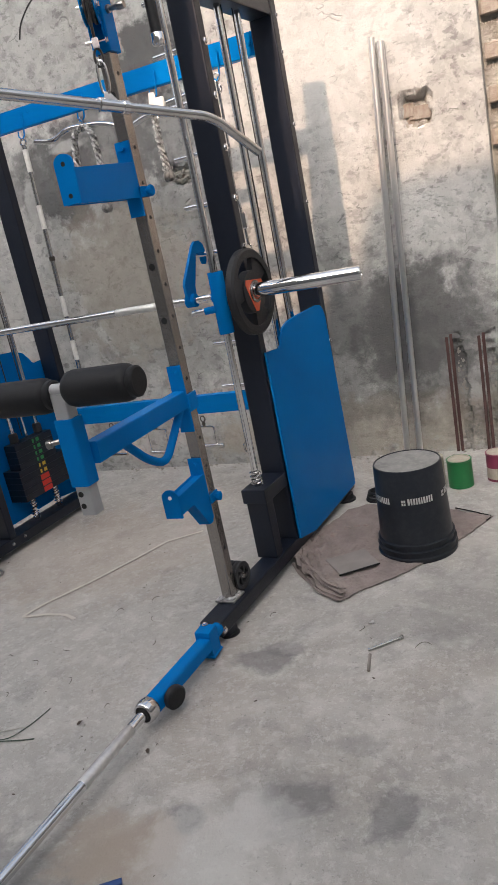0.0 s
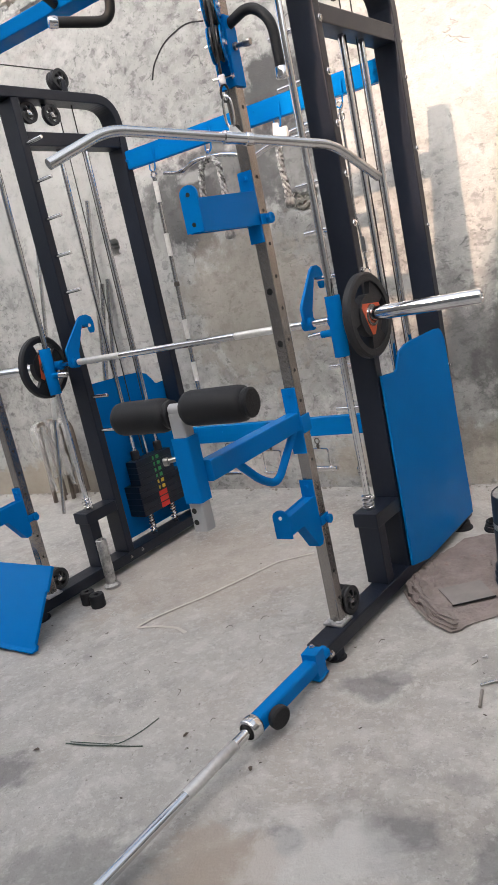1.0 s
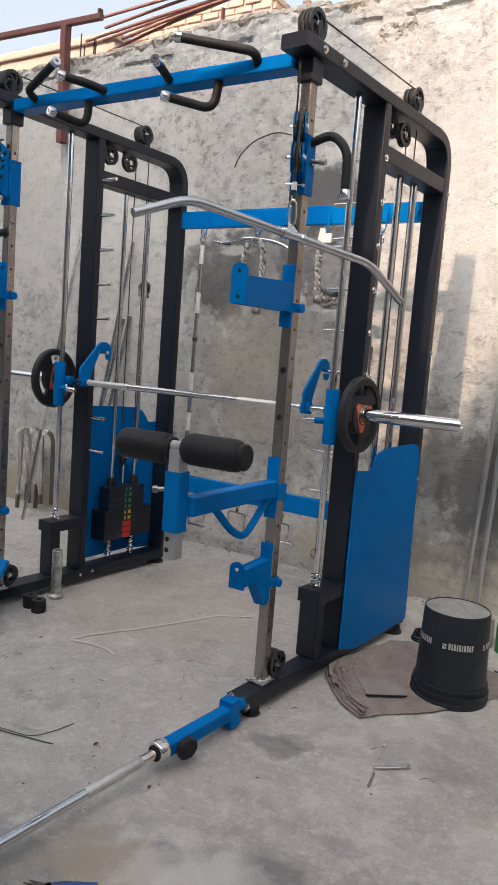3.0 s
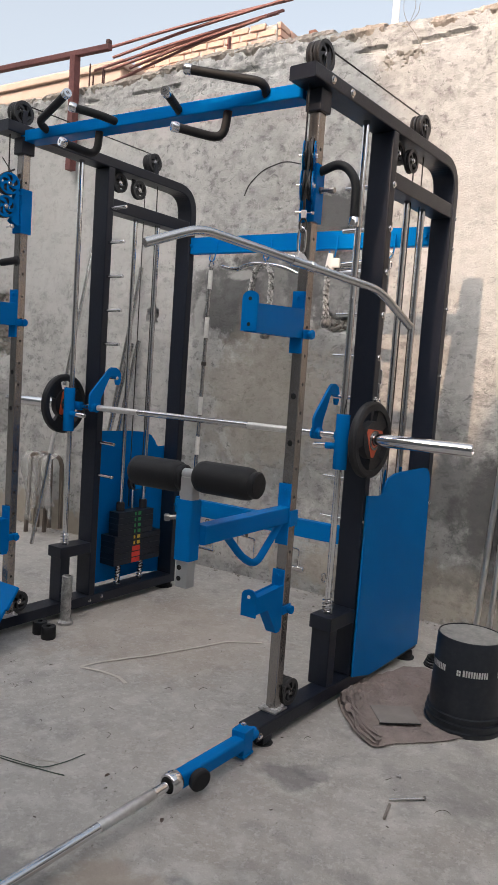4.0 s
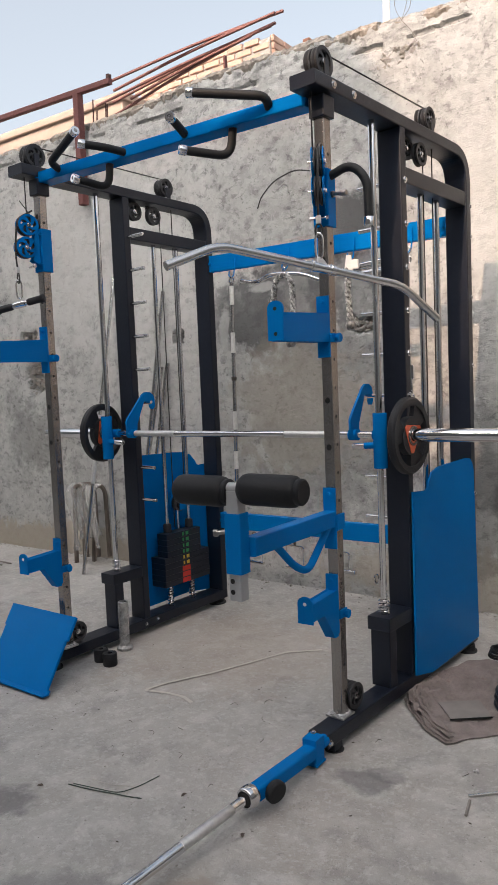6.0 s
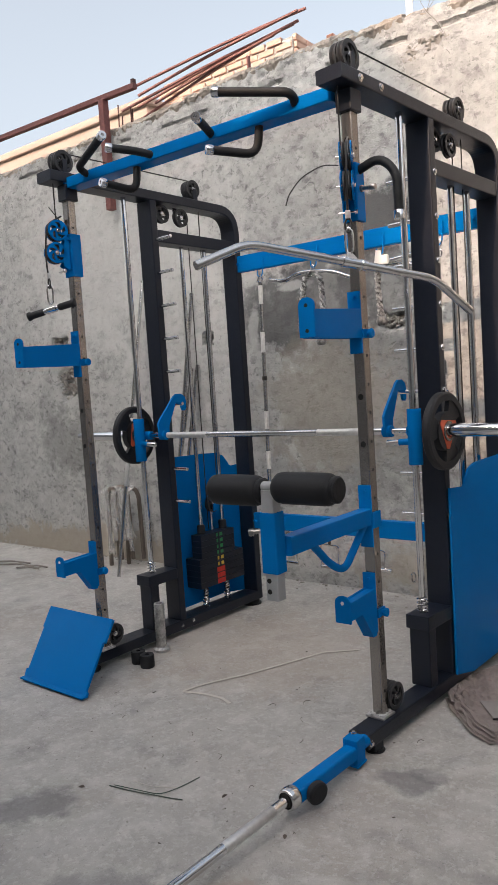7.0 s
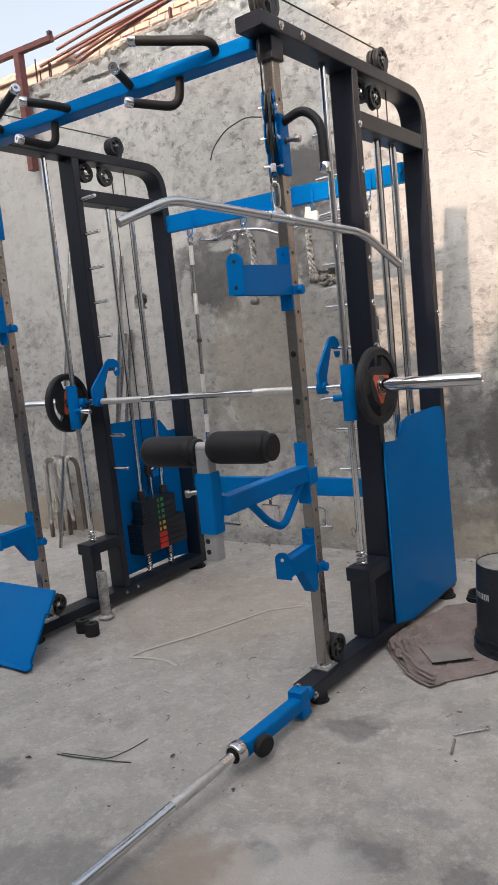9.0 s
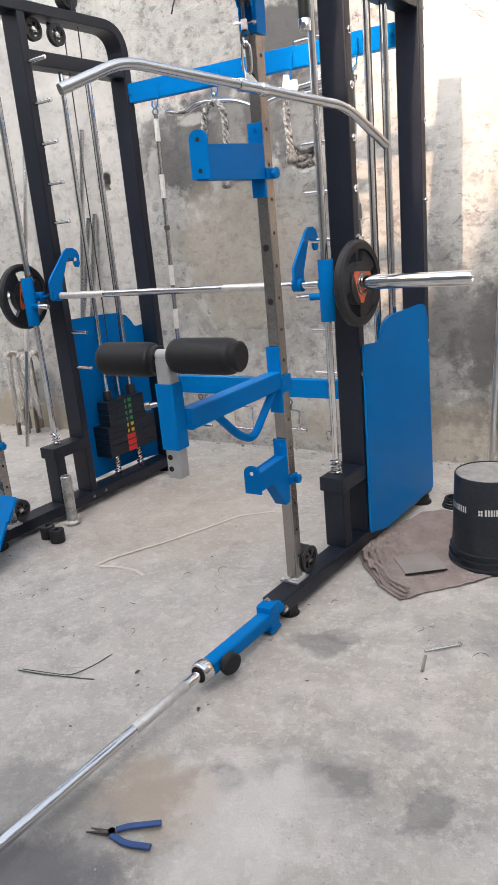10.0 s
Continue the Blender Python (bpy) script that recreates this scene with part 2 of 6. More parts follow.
M_BLUE = mat("blue gloss paint", (0.0, 0.142, 0.435), 0.18, second=(0.0, 0.131, 0.40), scale=5, rough_var=0.05, bump=0.0004, bump_scale=160, spec=0.05)
M_BLACK = mat("black satin paint", (0.005, 0.0083, 0.0175), 0.4, second=(0.0075, 0.0115, 0.022), scale=6, rough_var=0.08, bump=0.0004, bump_scale=200,
              fine=(0.07, 0.068, 0.066), fine_scale=45, fine_amount=0.05, spec=0.42)
M_CHROME = mat("bright chrome", (0.74, 0.74, 0.75), 0.10, 1.0, second=(0.62, 0.62, 0.63), scale=6)
M_BAR = mat("polished bar steel", (0.72, 0.73, 0.75), 0.11, 1.0, second=(0.62, 0.63, 0.65), scale=6)
M_SATIN = mat("satin chrome tube", (0.62, 0.615, 0.61), 0.24, 1.0, second=(0.50, 0.495, 0.49), scale=5)
M_PIPE = mat("leaning chrome pipe", (0.80, 0.80, 0.79), 0.30, 1.0, second=(0.66, 0.66, 0.65), scale=5)
M_STEEL = mat("polished stainless tube", (0.37, 0.35, 0.335), 0.23, 0.92, second=(0.25, 0.235, 0.225), scale=3, bump=0.006, bump_scale=7)
M_PIN = mat("dull turned steel", (0.34, 0.33, 0.32), 0.32, 1.0, second=(0.22, 0.21, 0.20), scale=50)
M_KNURL = mat("knurled steel", (0.66, 0.66, 0.65), 0.48, 0.92, second=(0.50, 0.50, 0.50), scale=60, bump=0.0008, bump_scale=900)
M_GREY = mat("grey primer steel", (0.36, 0.37, 0.38), 0.5, 0.3, second=(0.28, 0.29, 0.30), scale=12)
M_FOAM = mat("black foam", (0.009, 0.010, 0.012), 0.6, second=(0.014, 0.0145, 0.017), scale=14, bump=0.001, bump_scale=300, spec=0.3)
M_RUBBER = mat("black rubber", (0.012, 0.0125, 0.015), 0.62, second=(0.02, 0.021, 0.024), scale=10, bump=0.001, bump_scale=160, spec=0.3)
M_PULLEY = mat("black nylon pulley", (0.026, 0.027, 0.030), 0.48, second=(0.038, 0.039, 0.042), scale=16, bump=0.0006, bump_scale=200, spec=0.4)
M_PLATE = mat("rubber weight plate", (0.014, 0.015, 0.018), 0.52, second=(0.022, 0.023, 0.027), scale=9, bump=0.0008, bump_scale=240, spec=0.35)
M_HOLE = mat("dark hole", (0.006, 0.006, 0.006), 0.9)
M_ORANGE = mat("orange plastic", (0.62, 0.10, 0.035), 0.45, second=(0.5, 0.08, 0.03), scale=20)
M_CABLE = mat("black coated cable", (0.012, 0.012, 0.012), 0.4)
M_RUST = mat("red oxide steel", (0.135, 0.042, 0.04), 0.65, second=(0.095, 0.033, 0.032), scale=7, bump=0.002, bump_scale=60, fine=(0.24, 0.10, 0.07), fine_scale=40)
# paler copy of the red oxide, with sun and haze put into its colour
M_RUST_HAZED = mat("red oxide steel paled by haze", (0.22, 0.10, 0.09), 0.8, second=(0.17, 0.075, 0.07), scale=7)
M_REBAR = mat("rusty channel", (0.075, 0.034, 0.03), 0.85, second=(0.04, 0.024, 0.022), scale=12, bump=0.003, bump_scale=60)
M_GREEN_TIN = mat("green tin", (0.01, 0.15, 0.045), 0.4, second=(0.015, 0.10, 0.035), scale=14)
M_MAROON_TIN = mat("maroon tin", (0.20, 0.03, 0.07), 0.45, second=(0.15, 0.025, 0.05), scale=14)
M_LID = mat("paint stained lid", (0.44, 0.41, 0.34), 0.6, second=(0.26, 0.23, 0.18), scale=24)
M_BUCKET = mat("black bucket plastic", (0.010, 0.0135, 0.020), 0.42, second=(0.017, 0.021, 0.028), scale=7, rough_var=0.1, fine=(0.12, 0.12, 0.12), fine_scale=50, fine_amount=0.08, spec=0.35)
M_BUCKET_TOP = mat("dusty bucket base", (0.24, 0.24, 0.235), 0.85, second=(0.10, 0.105, 0.11), scale=9, fine=(0.42, 0.40, 0.37), fine_scale=60)
M_WHITE = mat("white print", (0.72, 0.72, 0.70), 0.6)
M_CLOTH = mat("dirty woven sack", (0.265, 0.225, 0.212), 0.95, second=(0.15, 0.122, 0.115), scale=13, bump=0.009, bump_scale=70, fine=(0.28, 0.24, 0.21), fine_scale=35)
M_SACK_PRINT = mat("faded sack print", (0.22, 0.17, 0.155), 0.95, second=(0.30, 0.25, 0.23), scale=60, amount=0.9)
M_BOARD = mat("grey board", (0.235, 0.215, 0.205), 0.85, second=(0.17, 0.155, 0.147), scale=11)
M_STRAP = mat("pale packing strap", (0.50, 0.475, 0.425), 0.6, second=(0.40, 0.385, 0.345), scale=20)
M_TWINE = mat("green wire", (0.03, 0.06, 0.045), 0.6, second=(0.12, 0.12, 0.10), scale=14)
M_WIRE = mat("rusty wire scrap", (0.07, 0.055, 0.045), 0.8)
M_ROPE = mat("grey braided rope", (0.05, 0.05, 0.05), 0.5, second=(0.60, 0.60, 0.59), scale=55, amount=0.9, bump=0.002, bump_scale=200)
M_WRAPPED = mat("steel under creased film", (0.62, 0.62, 0.61), 0.3, 0.85, second=(0.30, 0.30, 0.295), scale=38, amount=0.85, bump=0.010, bump_scale=55)
M_KNOB = mat("dull grey rubber knob", (0.06, 0.06, 0.06), 0.3, second=(0.26, 0.26, 0.255), scale=45, amount=0.8, bump=0.003, bump_scale=120)
M_WRAP = mat("cloudy plastic wrap", (0.62, 0.61, 0.59), 0.22, second=(0.45, 0.44, 0.42), scale=9, bump=0.012, bump_scale=22, alpha=0.26)
M_TAPE = mat("white paper tape", (0.62, 0.62, 0.60), 0.7, second=(0.45, 0.45, 0.43), scale=50)
M_BROWN = mat("dull brown steel", (0.10, 0.08, 0.065), 0.7, second=(0.16, 0.13, 0.11), scale=14)
M_NAVY = mat("blue rubber grip", (0.012, 0.055, 0.19), 0.5, second=(0.01, 0.04, 0.14), scale=40)
M_DARKSTEEL = mat("dark tool steel", (0.07, 0.065, 0.06), 0.45, 0.8, second=(0.12, 0.11, 0.1), scale=60)
M_LAB_G = mat("green label", (0.03, 0.27, 0.08), 0.5)
M_LAB_Y = mat("yellow label", (0.62, 0.42, 0.04), 0.5)
M_LAB_R = mat("red label", (0.55, 0.03, 0.02), 0.5)
M_SCRAP = mat("weathered scrap", (0.25, 0.23, 0.21), 0.8, second=(0.16, 0.14, 0.12), scale=14)
M_SHEET = mat("corrugated pale roof", (0.34, 0.26, 0.215), 0.8, second=(0.28, 0.21, 0.17), scale=2)
M_WELD = mat("silver weld", (0.55, 0.55, 0.55), 0.4, 0.9, second=(0.35, 0.35, 0.35), scale=60, bump=0.004, bump_scale=120)


# ---- mesh builders ----
def bm_new():
    return bmesh.new()


def bevel_new(bm, faces, width, segments=2):
    if width > 0:
        edges = {e for f in faces for e in f.edges if len(e.link_faces) == 2 and e.calc_face_angle(0) > 0.6}
        bmesh.ops.bevel(bm, geom=list(edges), offset=width, segments=segments, profile=0.6, affect="EDGES")


def box(bm, lo, hi, bevel=0.0, segments=2):
    r = bmesh.ops.create_cube(bm, size=1.0)
    size = [b - a for a, b in zip(lo, hi)]
    mid = [(a + b) / 2 for a, b in zip(lo, hi)]
    for v in r["verts"]:
        v.co = Vector([c * s + m for c, s, m in zip(v.co, size, mid)])
    if bevel:
        bevel_new(bm, {f for v in r["verts"] for f in v.link_faces}, bevel, segments)
    return bm


def basis_of(d):
    d = Vector(d).normalized()
    up = Vector((0, 0, 1)) if abs(d.z) < 0.95 else Vector((0, 1, 0))
    a = d.cross(up).normalized()
    return a, a.cross(d).normalized()


def lathe(bm, p0, p1, profile, seg=24, smooth=True):
    """Turned shape on the axis p0 to p1; profile holds (part of the length, radius)."""
    p0, p1 = Vector(p0), Vector(p1)
    d = p1 - p0
    a, b = basis_of(d)
    rings = []
    for s, r in profile:
        c = p0 + d * s
        if r <= 1e-6:
            rings.append([bm.verts.new(c)])
        else:
            rings.append([bm.verts.new(c + (a * math.cos(2 * math.pi * i / seg) + b * math.sin(2 * math.pi * i / seg)) * r) for i in range(seg)])
    for q, w in zip(rings, rings[1:]):
        for i in range(seg):
            j = (i + 1) % seg
            vs = [q[i % len(q)], q[j % len(q)], w[j % len(w)], w[i % len(w)]]
            vs = list(dict.fromkeys(vs))
            if len(vs) > 2:
                f = bm.faces.new(vs)
                f.smooth = smooth
    closed = profile[0] == profile[-1]
    for ring in (rings[0], rings[-1]):
        if len(ring) > 2 and not closed:
            bm.faces.new(ring)
    return bm


def rod(bm, p0, p1, r, seg=16, cap=0.0):
    n = (Vector(p1) - Vector(p0)).length
    c = min(cap / n, 0.3) if cap else 0.002
    return lathe(bm, p0, p1, [(0, r - (cap or 0.0004)), (c, r), (1 - c, r), (1, r - (cap or 0.0004))], seg)


def round_path(pts, radius, steps=6):
    """A polyline with its inner corners rounded off."""
    pts = [Vector(p) for p in pts]
    out = [pts[0]]
    for a, b, c in zip(pts, pts[1:], pts[2:]):
        u, v = (a - b), (c - b)
        k = min(radius, u.length * 0.48, v.length * 0.48)
        s, e = b + u.normalized() * k, b + v.normalized() * k
        for i in range(steps + 1):
            t = i / steps
            out.append(s * (1 - t) ** 2 + b * 2 * t * (1 - t) + e * t ** 2)
    out.append(pts[-1])
    return out


def sweep(bm, pts, section, closed_ends=True, smooth=True, up=None):
    """Sweep a closed 2D section along a polyline."""
    pts = [Vector(p) for p in pts]
    rings, prev = [], None
    for i, p in enumerate(pts):
        t = (pts[min(i + 1, len(pts) - 1)] - pts[max(i - 1, 0)]).normalized()
        if prev is None:
            a = t.cross(Vector(up)).normalized() if up else basis_of(t)[0]
        else:
            a = (prev - t * prev.dot(t)).normalized()
        b = a.cross(t).normalized()
        prev = a
        rings.append([bm.verts.new(p + a * x + b * y) for x, y in section])
    m = len(section)
    for q, w in zip(rings, rings[1:]):
        for i in range(m):
            f = bm.faces.new((q[i], q[(i + 1) % m], w[(i + 1) % m], w[i]))
            f.smooth = smooth
    if closed_ends:
        bm.faces.new(rings[0][::-1])
        bm.faces.new(rings[-1])
    return bm


def circle(r, seg=12):
    return [(r * math.cos(2 * math.pi * i / seg), r * math.sin(2 * math.pi * i / seg)) for i in range(seg)]


def rounded_rect(w, h, r=0.006, seg=3):
    out = []
    for cx, cy, a0 in ((w / 2 - r, h / 2 - r, 0), (-w / 2 + r, h / 2 - r, 90), (-w / 2 + r, -h / 2 + r, 180), (w / 2 - r, -h / 2 + r, 270)):
        for i in range(seg + 1):
            a = radians(a0 + 90 * i / seg)
            out.append((cx + r * math.cos(a), cy + r * math.sin(a)))
    return out


def tube(bm, pts, r, seg=12):
    return sweep(bm, pts, circle(r, seg))


def prism(bm, poly, axis, a, b, bevel=0.0):
    """Extrude a polygon of the other two coordinates along an axis from a to b."""
    def place(p, c):
        return {"x": (c, p[0], p[1]), "y": (p[0], c, p[1]), "z": (p[0], p[1], c)}[axis]
    lo = [bm.verts.new(place(p, a)) for p in poly]
    hi = [bm.verts.new(place(p, b)) for p in poly]
    faces = [bm.faces.new(lo), bm.faces.new(hi[::-1])]
    for i in range(len(poly)):
        j = (i + 1) % len(poly)
        faces.append(bm.faces.new((lo[j], lo[i], hi[i], hi[j])))
    if bevel:
        bevel_new(bm, faces, bevel, 2)
    return bm


def wheel(bm, c, r_in, r_a, r_b, r_out, thick, cuts, fill, seg=60, twist=0.0):
    """A disc on the x axis with `cuts` window openings between r_a and r_b; fill is the solid share of each sector."""
    radii = [r_in, r_a, (r_a + r_b) / 2, r_b, r_out]
    grid = []
    for k, r in enumerate(radii):
        tw = twist * (k - 1) if 1 <= k <= 3 else (0 if k == 0 else twist * 2)
        grid.append([bm.verts.new((-thick / 2, r * math.cos(2 * math.pi * i / seg + tw), r * math.sin(2 * math.pi * i / seg + tw))) for i in range(seg)])
    faces = []
    for k in range(4):
        for i in range(seg):
            ph = (i + 0.5) / seg * cuts % 1.0
            if k in (1, 2) and ph > fill:
                continue
            j = (i + 1) % seg
            faces.append(bm.faces.new((grid[k][i], grid[k][j], grid[k + 1][j], grid[k + 1][i])))
    r = bmesh.ops.extrude_face_region(bm, geom=faces)
    new_verts = [g for g in r["geom"] if isinstance(g, bmesh.types.BMVert)]
    bmesh.ops.translate(bm, verts=new_verts, vec=(thick, 0, 0))
    bmesh.ops.translate(bm, verts=bm.verts[:], vec=c)
    return bm


def helix(c, r, pitch, turns, steps=12, axis="z"):
    pts = []
    for i in range(int(turns * steps) + 1):
        a = 2 * math.pi * i / steps
        o = (r * math.cos(a), r * math.sin(a), pitch * i / steps)
        pts.append(Vector(c) + Vector(o if axis == "z" else (o[2], o[0], o[1])))
    return pts


def finish(bm, name, material, smooth_angle=None):
    bmesh.ops.recalc_face_normals(bm, faces=bm.faces)
    for e in bm.edges:
        if len(e.link_faces) == 2 and e.calc_face_angle(0) > 0.62:
            e.smooth = False
    me = bpy.data.meshes.new(name)
    bm.to_mesh(me)
    bm.free()
    for m in material if isinstance(material, (list, tuple)) else (material,):
        me.materials.append(m)
    return me


def thing(name, at, label, category, group="", kind=""):
    ob = new(name)
    ob.empty_display_size = 0.05
    ob.location = at
    return tagged(ob, label, category, group, kind)


def origin_of(ob):
    o = Vector((0, 0, 0))
    while ob:
        o += ob.location
        ob = ob.parent
    return o


def part(name, bm, material, parent, label="", turn=None):
    """Link a bmesh, given in world coordinates, as one mesh under a thing or a part."""
    if turn:
        bmesh.ops.transform(bm, matrix=turn, verts=bm.verts)
    bmesh.ops.translate(bm, verts=bm.verts[:], vec=-origin_of(parent))
    ob = new(name, finish(bm, name, material))
    ob.parent = parent
    return tagged(ob, label)


def single(name, bm, material, at, label, category, group="", kind=""):
    bmesh.ops.translate(bm, verts=bm.verts[:], vec=-Vector(at))
    ob = new(name, finish(bm, name, material))
    ob.location = at
    return tagged(ob, label, category, group, kind)

# ---- setting ----
WALL_Y = 1.585
WALL_TOP = 3.17
BROKEN = [(0.54, 1.595, 0.066, 0.078, 0.075), (0.602, 0.28, 0.030, 0.31, 0.034), (0.75, 0.28, 0.028, 0.31, 0.03), (0.675, 0.13, 0.06, 0.10, 0.026), (-3.475, 1.36, 0.11, 0.13, 0.06), (-3.53, 1.70, 0.11, 0.04, 0.08), (-1.993, 1.59, 0.043, 0.044, 0.17),
          (-1.84, 1.394, 0.06, 0.014, 0.03), (-0.64, 1.563, 0.075, 0.052, 0.06), (0.19, 1.25, 0.03, 0.035, -0.006)]


def wall_depth(x, z):
    p = Vector((x, 0, z))
    d = 0.010 * noise.noise(p * 1.3) + 0.007 * noise.noise(p * 4.1 + Vector((7, 0, 3))) + 0.003 * noise.noise(p * 13.0)
    for bx, bz, rx, rz, dep in BROKEN:
        u, v = (x - bx) / rx, (z - bz) / rz
        e = (0.97 if bx == 0.54 else 0.6) * max(abs(u), abs(v)) + (0.03 if bx == 0.54 else 0.4) * math.hypot(u, v) + (0.2 if bx == 0.54 else 0.35) * noise.noise(p * 18.0) + (0.15 if bz > 1 else 0.35) * noise.noise(p * 45.0)
        if e < 1.0:
            d += dep * min(1.0, (1.0 - e) * (7 if dep > 0.1 else 2.5 if bz > 1 else 4)) * (0.85 + 0.3 * noise.noise(p * 30.0))
    c = z - 3.045 - 0.03 * noise.noise(Vector((x * 1.1, 5, 0)))
    if abs(c) < 0.011 and noise.noise(Vector((x * 3.1, 8, 0))) > 0.0:
        d += 0.018
    k = (z - 2.86) / 0.3
    if k > 0:
        d += min(k, 1.0) * (0.012 * noise.noise(p * 6.0) + 0.009 * noise.noise(Vector((x * 11, 3, z * 26))) + 0.012 * noise.noise(p * 34.0) + 0.006)
    return d


def head(x):
    """Height of the wall head, which sinks a little towards both ends."""
    return WALL_TOP + 0.055 * math.exp(-((x + 1.35) / 0.75) ** 2) + 0.012


def build_wall(x0, x1):
    bm = bm_new()
    xs = []
    x = x0
    while x < x1 - 1e-6:
        xs.append(x)
        x += 0.007 if 0.44 < x < 0.82 else 0.015 if -4.2 < x < 1.0 else 0.12
    xs.append(x1)
    zs = sorted([i * 0.022 for i in range(128)] + [0.011 + i * 0.022 for i in range(28)] + [1.485 + i * 0.022 for i in range(11)])
    while zs[-1] < WALL_TOP - 0.014:
        zs.append(zs[-1] + 0.013)
    zs[-1] = WALL_TOP
    cols = []
    for x in xs:
        top = head(x) - 0.05 + 0.018 * noise.noise(Vector((x * 2.3, 0, 9))) + 0.022 * noise.noise(Vector((x * 11, 4, 0)))
        col = []
        for z in zs:
            zz = z * top / WALL_TOP
            col.append(bm.verts.new((x, WALL_Y + wall_depth(x, zz), zz)))
        col.append(bm.verts.new((x, WALL_Y + 0.23, top - 0.01)))
        col.append(bm.verts.new((x, WALL_Y + 0.23, 0)))
        cols.append(col)
    for a, b in zip(cols, cols[1:]):
        for i in range(len(a) - 1):
            f = bm.faces.new((a[i], b[i], b[i + 1], a[i + 1]))
            f.smooth = i < len(zs) - 1
    bm.faces.new(cols[0])
    bm.faces.new(cols[-1][::-1])
    return bm


wall_north = single("wall_north", build_wall(-8.0, 0.83), M_WALL, (0, WALL_Y, 0),
                    "tall rough grey cement-plastered yard wall with broken patches", "wall", kind="structure")

bm = bm_new()
N = 40
for i in range(N + 1):
    for j in range(N + 1):
        bm.verts.new((-60 + 120 * i / N, -60 + 120 * j / N, 0))
bm.verts.ensure_lookup_table()
for i in range(N):
    for j in range(N):
        bm.faces.new([bm.verts[k] for k in (i * (N + 1) + j, (i + 1) * (N + 1) + j, (i + 1) * (N + 1) + j + 1, i * (N + 1) + j + 1)])
floor = single("floor", bm, M_FLOOR, (0, 0, 0), "worn grey concrete yard floor with stains", "floor", kind="structure")

# plain walls that close the yard
bm = bm_new()
box(bm, (-8.25, -9.0, 0), (-8.0, 1.815, 3.1), 0.02)
single("wall_west", bm, M_WALL, (-8.0, 0, 0), "plain grey cement-plastered yard wall", "wall", kind="structure")
bm = bm_new()
box(bm, (3.4, -9.0, 0), (3.65, 1.815, 3.3), 0.02)
single("wall_east", bm, M_WALL, (3.4, 0, 0), "plain grey cement-plastered yard wall", "wall", kind="structure")
# unseen wall added across the yard, its top cut to shade the lower wall
bm = bm_new()
SOUTH = 6.5
cast = SUN_FROM * ((WALL_Y + SOUTH) / -SUN_FROM.y)
outline = [(-1.33, 4.4), (-0.335, 2.56), (-0.43, 2.42), (-0.43, 0.80), (0.07, 0.80), (0.19, 0.96), (0.25, 1.20), (0.32, 1.29), (0.45, 1.325), (8.5, 1.36)]
outline = [(x + cast.x, z + cast.z) for x, z in outline]
prism(bm, [(-14.0, 0), (-14.0, outline[0][1])] + outline + [(outline[-1][0], 0)], "y", -SOUTH - 0.3, -SOUTH)
single("unseen_shade_wall", bm, M_SHADE_WALL, (0, -SOUTH, 0), "unseen tall wall added across the yard to shade the lower wall", "wall", kind="structure")

# ---- the training machine ----
WIDTH = 1.45
RIGHT = Matrix.Rotation(-math.asin(0.09), 4, "Z")
LEFT = Matrix.Translation((-WIDTH + 0.012, 0, 0)) @ Matrix.Rotation(-math.asin(0.066), 4, "Z")
PEG_Z = [0.699 + 0.163 * k for k in range(9)]
BEAM_TOP, BEAM_BOTTOM = 2.241, 2.195

machine = thing("smith_machine", (-0.72, 0.5, 0), "black and blue steel smith machine and cable rack with chrome posts", "gym machine")


def bolt_head(bm, c, d, r=0.009):
    c, d = Vector(c), Vector(d).normalized()
    lathe(bm, c, c + d * 0.008, [(0, r * 1.5), (0.25, r * 1.5), (0.25, r), (0.9, r), (1, r * 0.8)], 6, smooth=False)


def bolts(parent, places, d, r, turn=None):
    for c in places:
        bm = bm_new()
        bolt_head(bm, c, d, r)
        part("bolt", bm, M_CHROME, parent, "bright zinc bolt", turn)


def pulley(name, c, turn, r=0.045, sheaves=1, parent=None):
    """A grooved cable wheel on the x axis, with a spoked face and a bright axle bolt."""
    pitch = 0.028
    first = None
    for k in range(sheaves):
        off = (k - (sheaves - 1) / 2) * pitch
        bm = bm_new()
        x = c[0] + off
        lathe(bm, (x - 0.011, c[1], c[2]), (x + 0.011, c[1], c[2]), [(0, r * 0.74), (0, r), (0.2, r), (0.4, r * 0.86), (0.6, r * 0.86), (0.8, r), (1, r), (1, r * 0.74), (0, r * 0.74)], 36)
        b2 = bm_new()
        wheel(b2, (x, c[1], c[2]), 0.008, r * 0.30, r * 0.70, r * 0.78, 0.014, 5, 0.45, 60, 0.35)
        me = bpy.data.meshes.new("tmp")
        b2.to_mesh(me)
        b2.free()
        bm.from_mesh(me)
        bpy.data.meshes.remove(me)
        p = part(name, bm, M_PULLEY, parent, "black spoked cable pulley", turn)
        first = p
        bm = bm_new()
        bolt_head(bm, (x + 0.008, c[1], c[2]), (1, 0, 0), 0.008)
        rod(bm, (x - 0.012, c[1], c[2]), (x + 0.008, c[1], c[2]), 0.008, 10)
        part("axle_bolt", bm, M_CHROME, p, "", turn)
    return first


